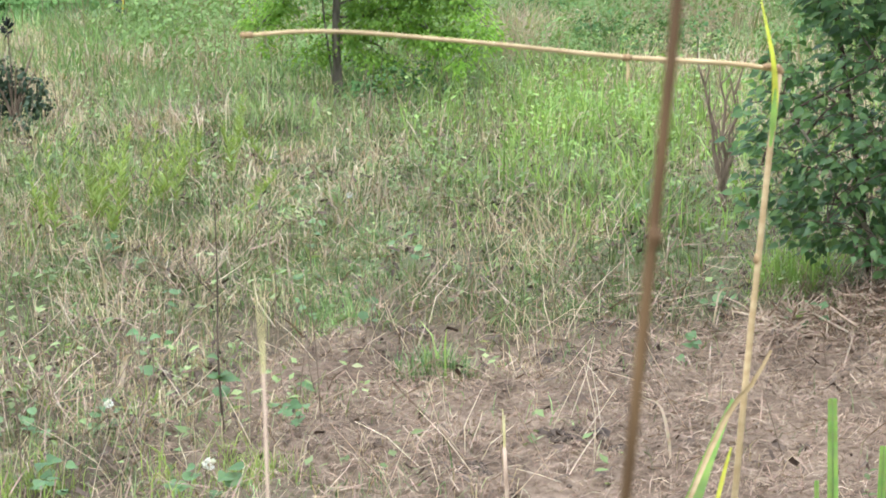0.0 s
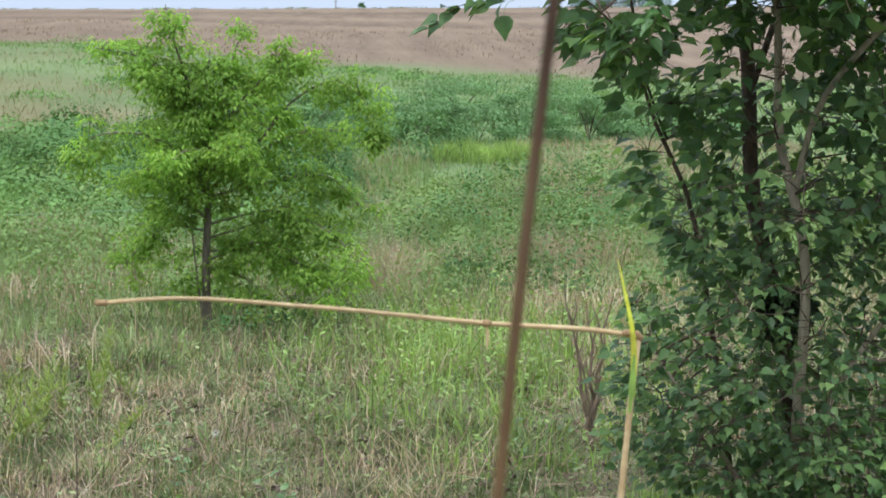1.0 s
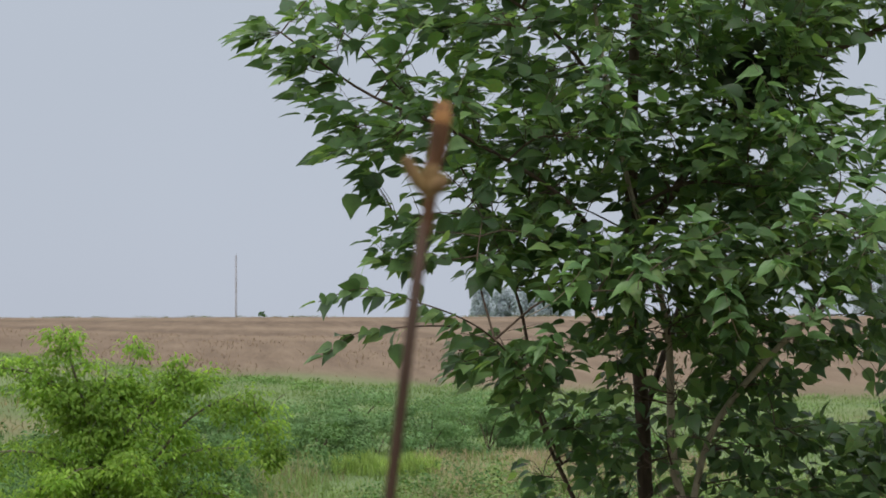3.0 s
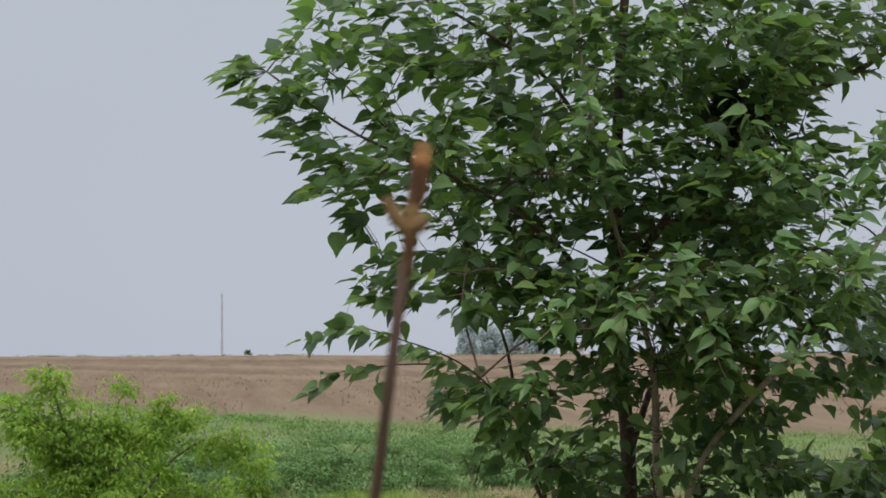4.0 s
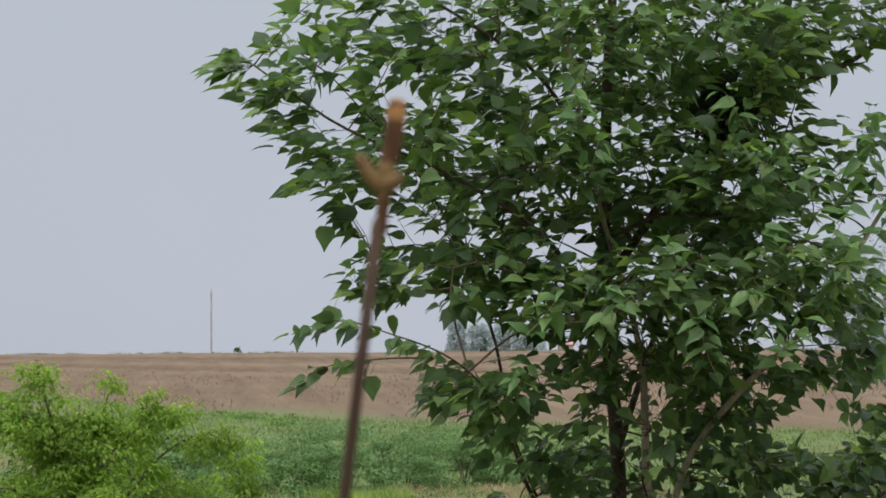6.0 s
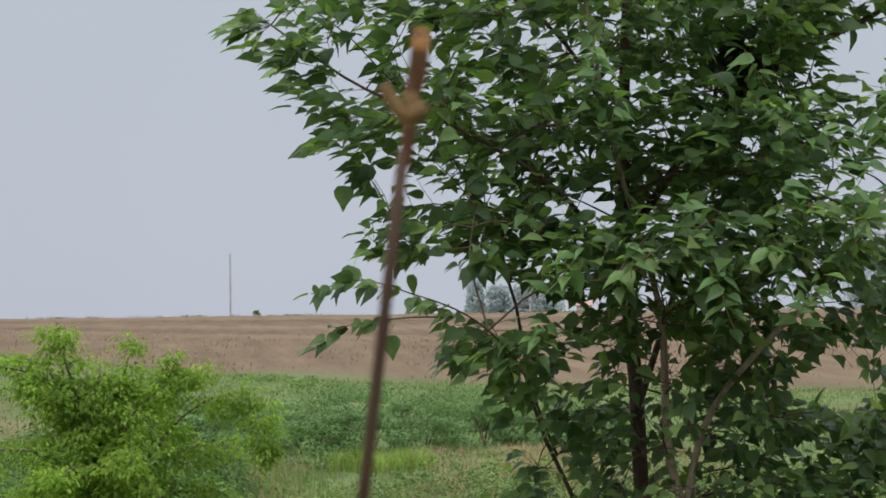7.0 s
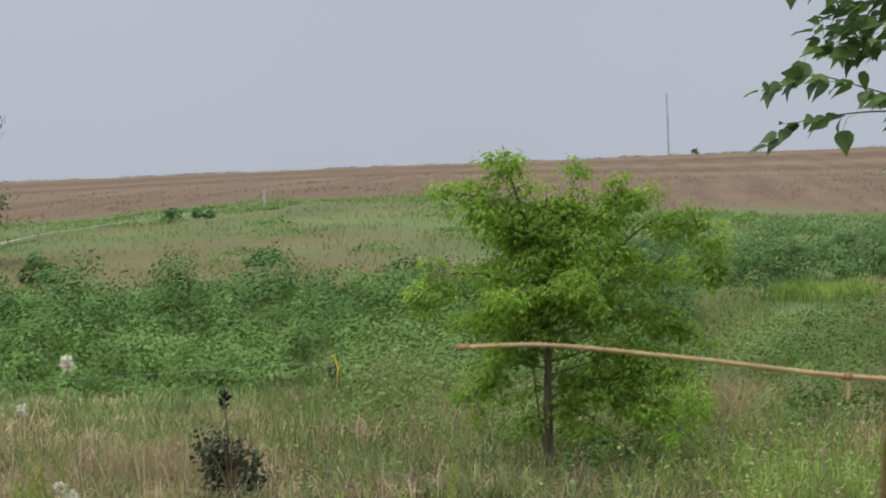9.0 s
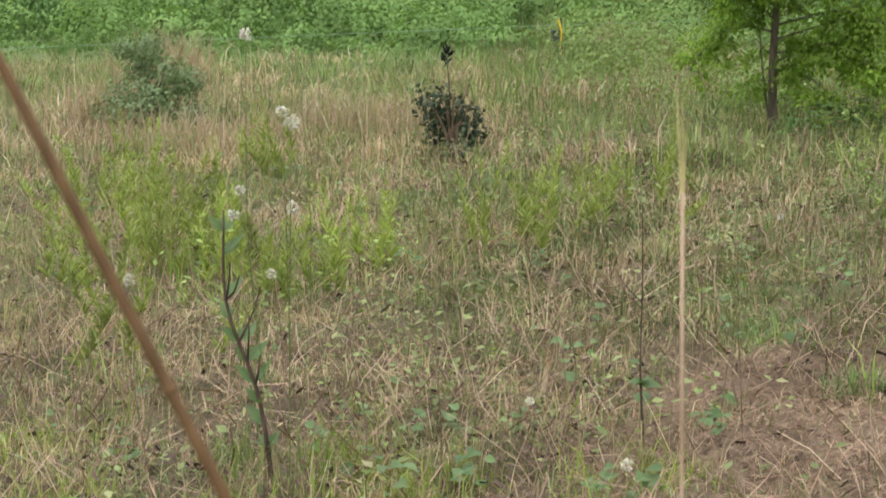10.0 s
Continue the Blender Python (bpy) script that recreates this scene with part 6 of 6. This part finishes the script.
def seed_head_weed():
    base = (-2.55, 11.42, float(land(-2.55, 11.42)))
    o = np.array(base)
    ob = thing("seed_head_weed", base, "dry weed stem with a dark seed head", "weed")
    s = Soup()
    tube(s, curve([(0, 0, -0.02), (0.02, 0, 0.3), (0.01, 0, 0.56)], 8), [0.006, 0.003], 6)
    part("stem", s, BARK, ob)
    s = Soup()
    rng = np.random.RandomState(2)
    d = unit(rng.normal(0, 1, (60, 3)))
    leaves(s, np.array([0.008, 0, 0.56]) + d * [0.025, 0.025, 0.05] * rng.uniform(0.1, 1, (60, 1)), d + [0, 0, 0.3], rng.normal(0, 1, (60, 3)), rng.uniform(0.02, 0.04, 60), SLIM_V, SLIM_F, np.full(60, 1.6))
    part("seed_head", s, BLACKISH, ob, "dark dried seed head")


brown_stalk()
left_stalk()
bent_cane()
green_blades()
split_stub(-0.1365, 1.128, 1.3525, (-0.145, 1.13), 3, 0.0012)
split_stub(0.027, 3.0, 0.735, (0.05, 3.0), 2, 0.0035)
branching_weed((-0.68, 5.3), (-0.68, 5.3, 0.66), 1, 7, 91, "slender brown weed with a few round green leaves", 0.0036, BARK)
branching_weed((-1.54, 4.78), (-1.62, 4.72, 0.72), 5, 26, 92, "branching dark-stemmed weed with small narrow leaves", 0.0068, BARK)
for k, (x, y, dx, h, forks) in enumerate(((-1.31, 4.78, -0.03, 0.44, 3), (-1.12, 4.80, -0.02, 0.42, 3), (-0.45, 5.6, -0.05, 0.35, 2), (-1.95, 5.0, -0.05, 0.30, 3), (-2.2, 5.15, 0.04, 0.34, 2), (-0.95, 5.75, 0.03, 0.30, 2), (-0.62, 6.3, -0.03, 0.36, 3), (-0.33, 6.1, 0.04, 0.28, 2), (-1.5, 5.9, 0.02, 0.34, 3), (-0.05, 6.9, 0.03, 0.32, 2), (-1.05, 7.0, -0.04, 0.38, 3))):
    branching_weed((x, y), (x + dx, y, h), forks, 1 if k % 3 == 2 else 0, 93 + k, "thin dead weed stem with bare forks", 0.0024, BARK_DEAD)
flower_weed((-1.45, 4.62), [(-1.28, 4.2, 1.27), (-1.38, 4.2, 1.175), (-1.30, 4.25, 0.985), (-1.31, 4.22, 1.01)], 101)
flower_weed((-1.62, 4.8), [(-1.57, 4.7, 0.77), (-1.59, 4.7, 0.71), (-1.50, 4.7, 0.57), (-1.44, 4.7, 0.73)], 102)
flower_weed((-2.0, 5.2), [(-1.98, 5.0, 0.49)], 103)
flower_weed((-0.95, 5.2), [(-0.93, 5.0, 0.20)], 104)
flower_weed((-0.68, 4.95), [(-0.66, 4.8, 0.10)], 105)
flower_weed((-0.46, 7.3), [(-0.44, 7.2, 0.33)], 106)
seed_head_weed()
for x, y, r, h, sd in ((-0.13, 5.95, 0.13, 0.09, 81), (1.09, 7.05, 0.17, 0.2, 82), (-0.45, 6.6, 0.15, 0.1, 83), (0.75, 8.2, 0.2, 0.14, 84)):
    rng = np.random.RandomState(sd)
    s = Soup()
    n = 260
    a, q = rng.uniform(0, 6.28, n), rng.uniform(0, 1, n) ** 0.6 * r
    xy = np.stack([x + q * np.cos(a), y + q * np.sin(a)], 1)
    blades(s, rng, xy, land(xy[:, 0], xy[:, 1]), rng.uniform(0.6, 1.5, n) * h, rng.uniform(0.003, 0.006, n), 0.5, 0.7)
    stuff("grass_tuft", s, LUSH if sd == 82 else GRASS, "low green grass tuft on the thatch", "grass tuft")


def hollow_lumps(x, y, r, seed):
    """A few small ragged lumps, coloured dark to stand in for a hollow's shade."""
    rng = np.random.RandomState(seed)
    ob = thing("hollow_lumps", (x, y, float(land(x, y))), "dark ragged soil lumps standing in for a shaded hollow in the thatch", "soil clod", group="clods in the thatch")
    rings, sides = 4, 9
    for _ in range(7):
        c = np.array([rng.normal(0, 0.7 * r), rng.normal(0, 0.45 * r), -0.003])
        q = r * rng.uniform(0.25, 0.5)
        v, f = [], []
        for i in range(rings):
            u = i / (rings - 1)
            for j in range(sides):
                a = 6.28 * j / sides
                w = q * math.cos(1.5 * u) * rng.uniform(0.7, 1.3)
                v.append(c + [w * 1.2 * math.cos(a), w * math.sin(a), q * 0.85 * math.sin(1.5 * u) * rng.uniform(0.75, 1.2) - 0.008])
        for i in range(rings - 1):
            for j in range(sides):
                a, b = i * sides + j, i * sides + (j + 1) % sides
                f += [(a, b, b + sides), (a, b + sides, a + sides)]
        s = Soup()
        s.add(v, f)
        part("lump", s, HOLLOW_DARK, ob)


for k, (x, y, r) in enumerate(((0.38, 6.59, 0.075), (0.24, 6.22, 0.060), (0.23, 5.22, 0.055), (0.33, 5.18, 0.035), (-0.03, 4.94, 0.060), (-0.35, 5.33, 0.045), (0.84, 6.75, 0.060), (0.40, 5.98, 0.035), (0.75, 5.3, 0.05), (-0.2, 6.45, 0.05))):
    hollow_lumps(x, y, r, 200 + k)


def dry_leaf(x, y, h, lean, w, seed):
    """A withered grass leaf standing out of the thatch, bent over at the tip."""
    rng = np.random.RandomState(seed)
    s = Soup()
    strip(s, [(0, 0, -0.01), (lean * 0.2, rng.normal(0, 0.01), h * 0.45), (lean * 0.6, rng.normal(0, 0.02), h * 0.85), (lean * 1.5, -0.02, h)], [w * 0.6, w, w * 0.8, w * 0.1], (0.2, -1, 0.1))
    ob = new("dry_leaf", s.mesh("dry_leaf", PLUME))
    ob.location = (x, y, float(land(x, y)))
    tagged(ob, "pale withered grass leaf standing in thatch", "leaf", group="withered leaves")


for k, (x, y, h, lean, w) in enumerate(((0.47, 4.98, 0.16, -0.05, 0.009), (-1.20, 6.56, 0.29, -0.02, 0.008), (-1.05, 5.87, 0.11, 0.03, 0.016), (0.77, 6.64, 0.14, 0.05, 0.008), (0.26, 7.92, 0.20, -0.04, 0.008))):
    dry_leaf(x, y, h, lean, w, 300 + k)
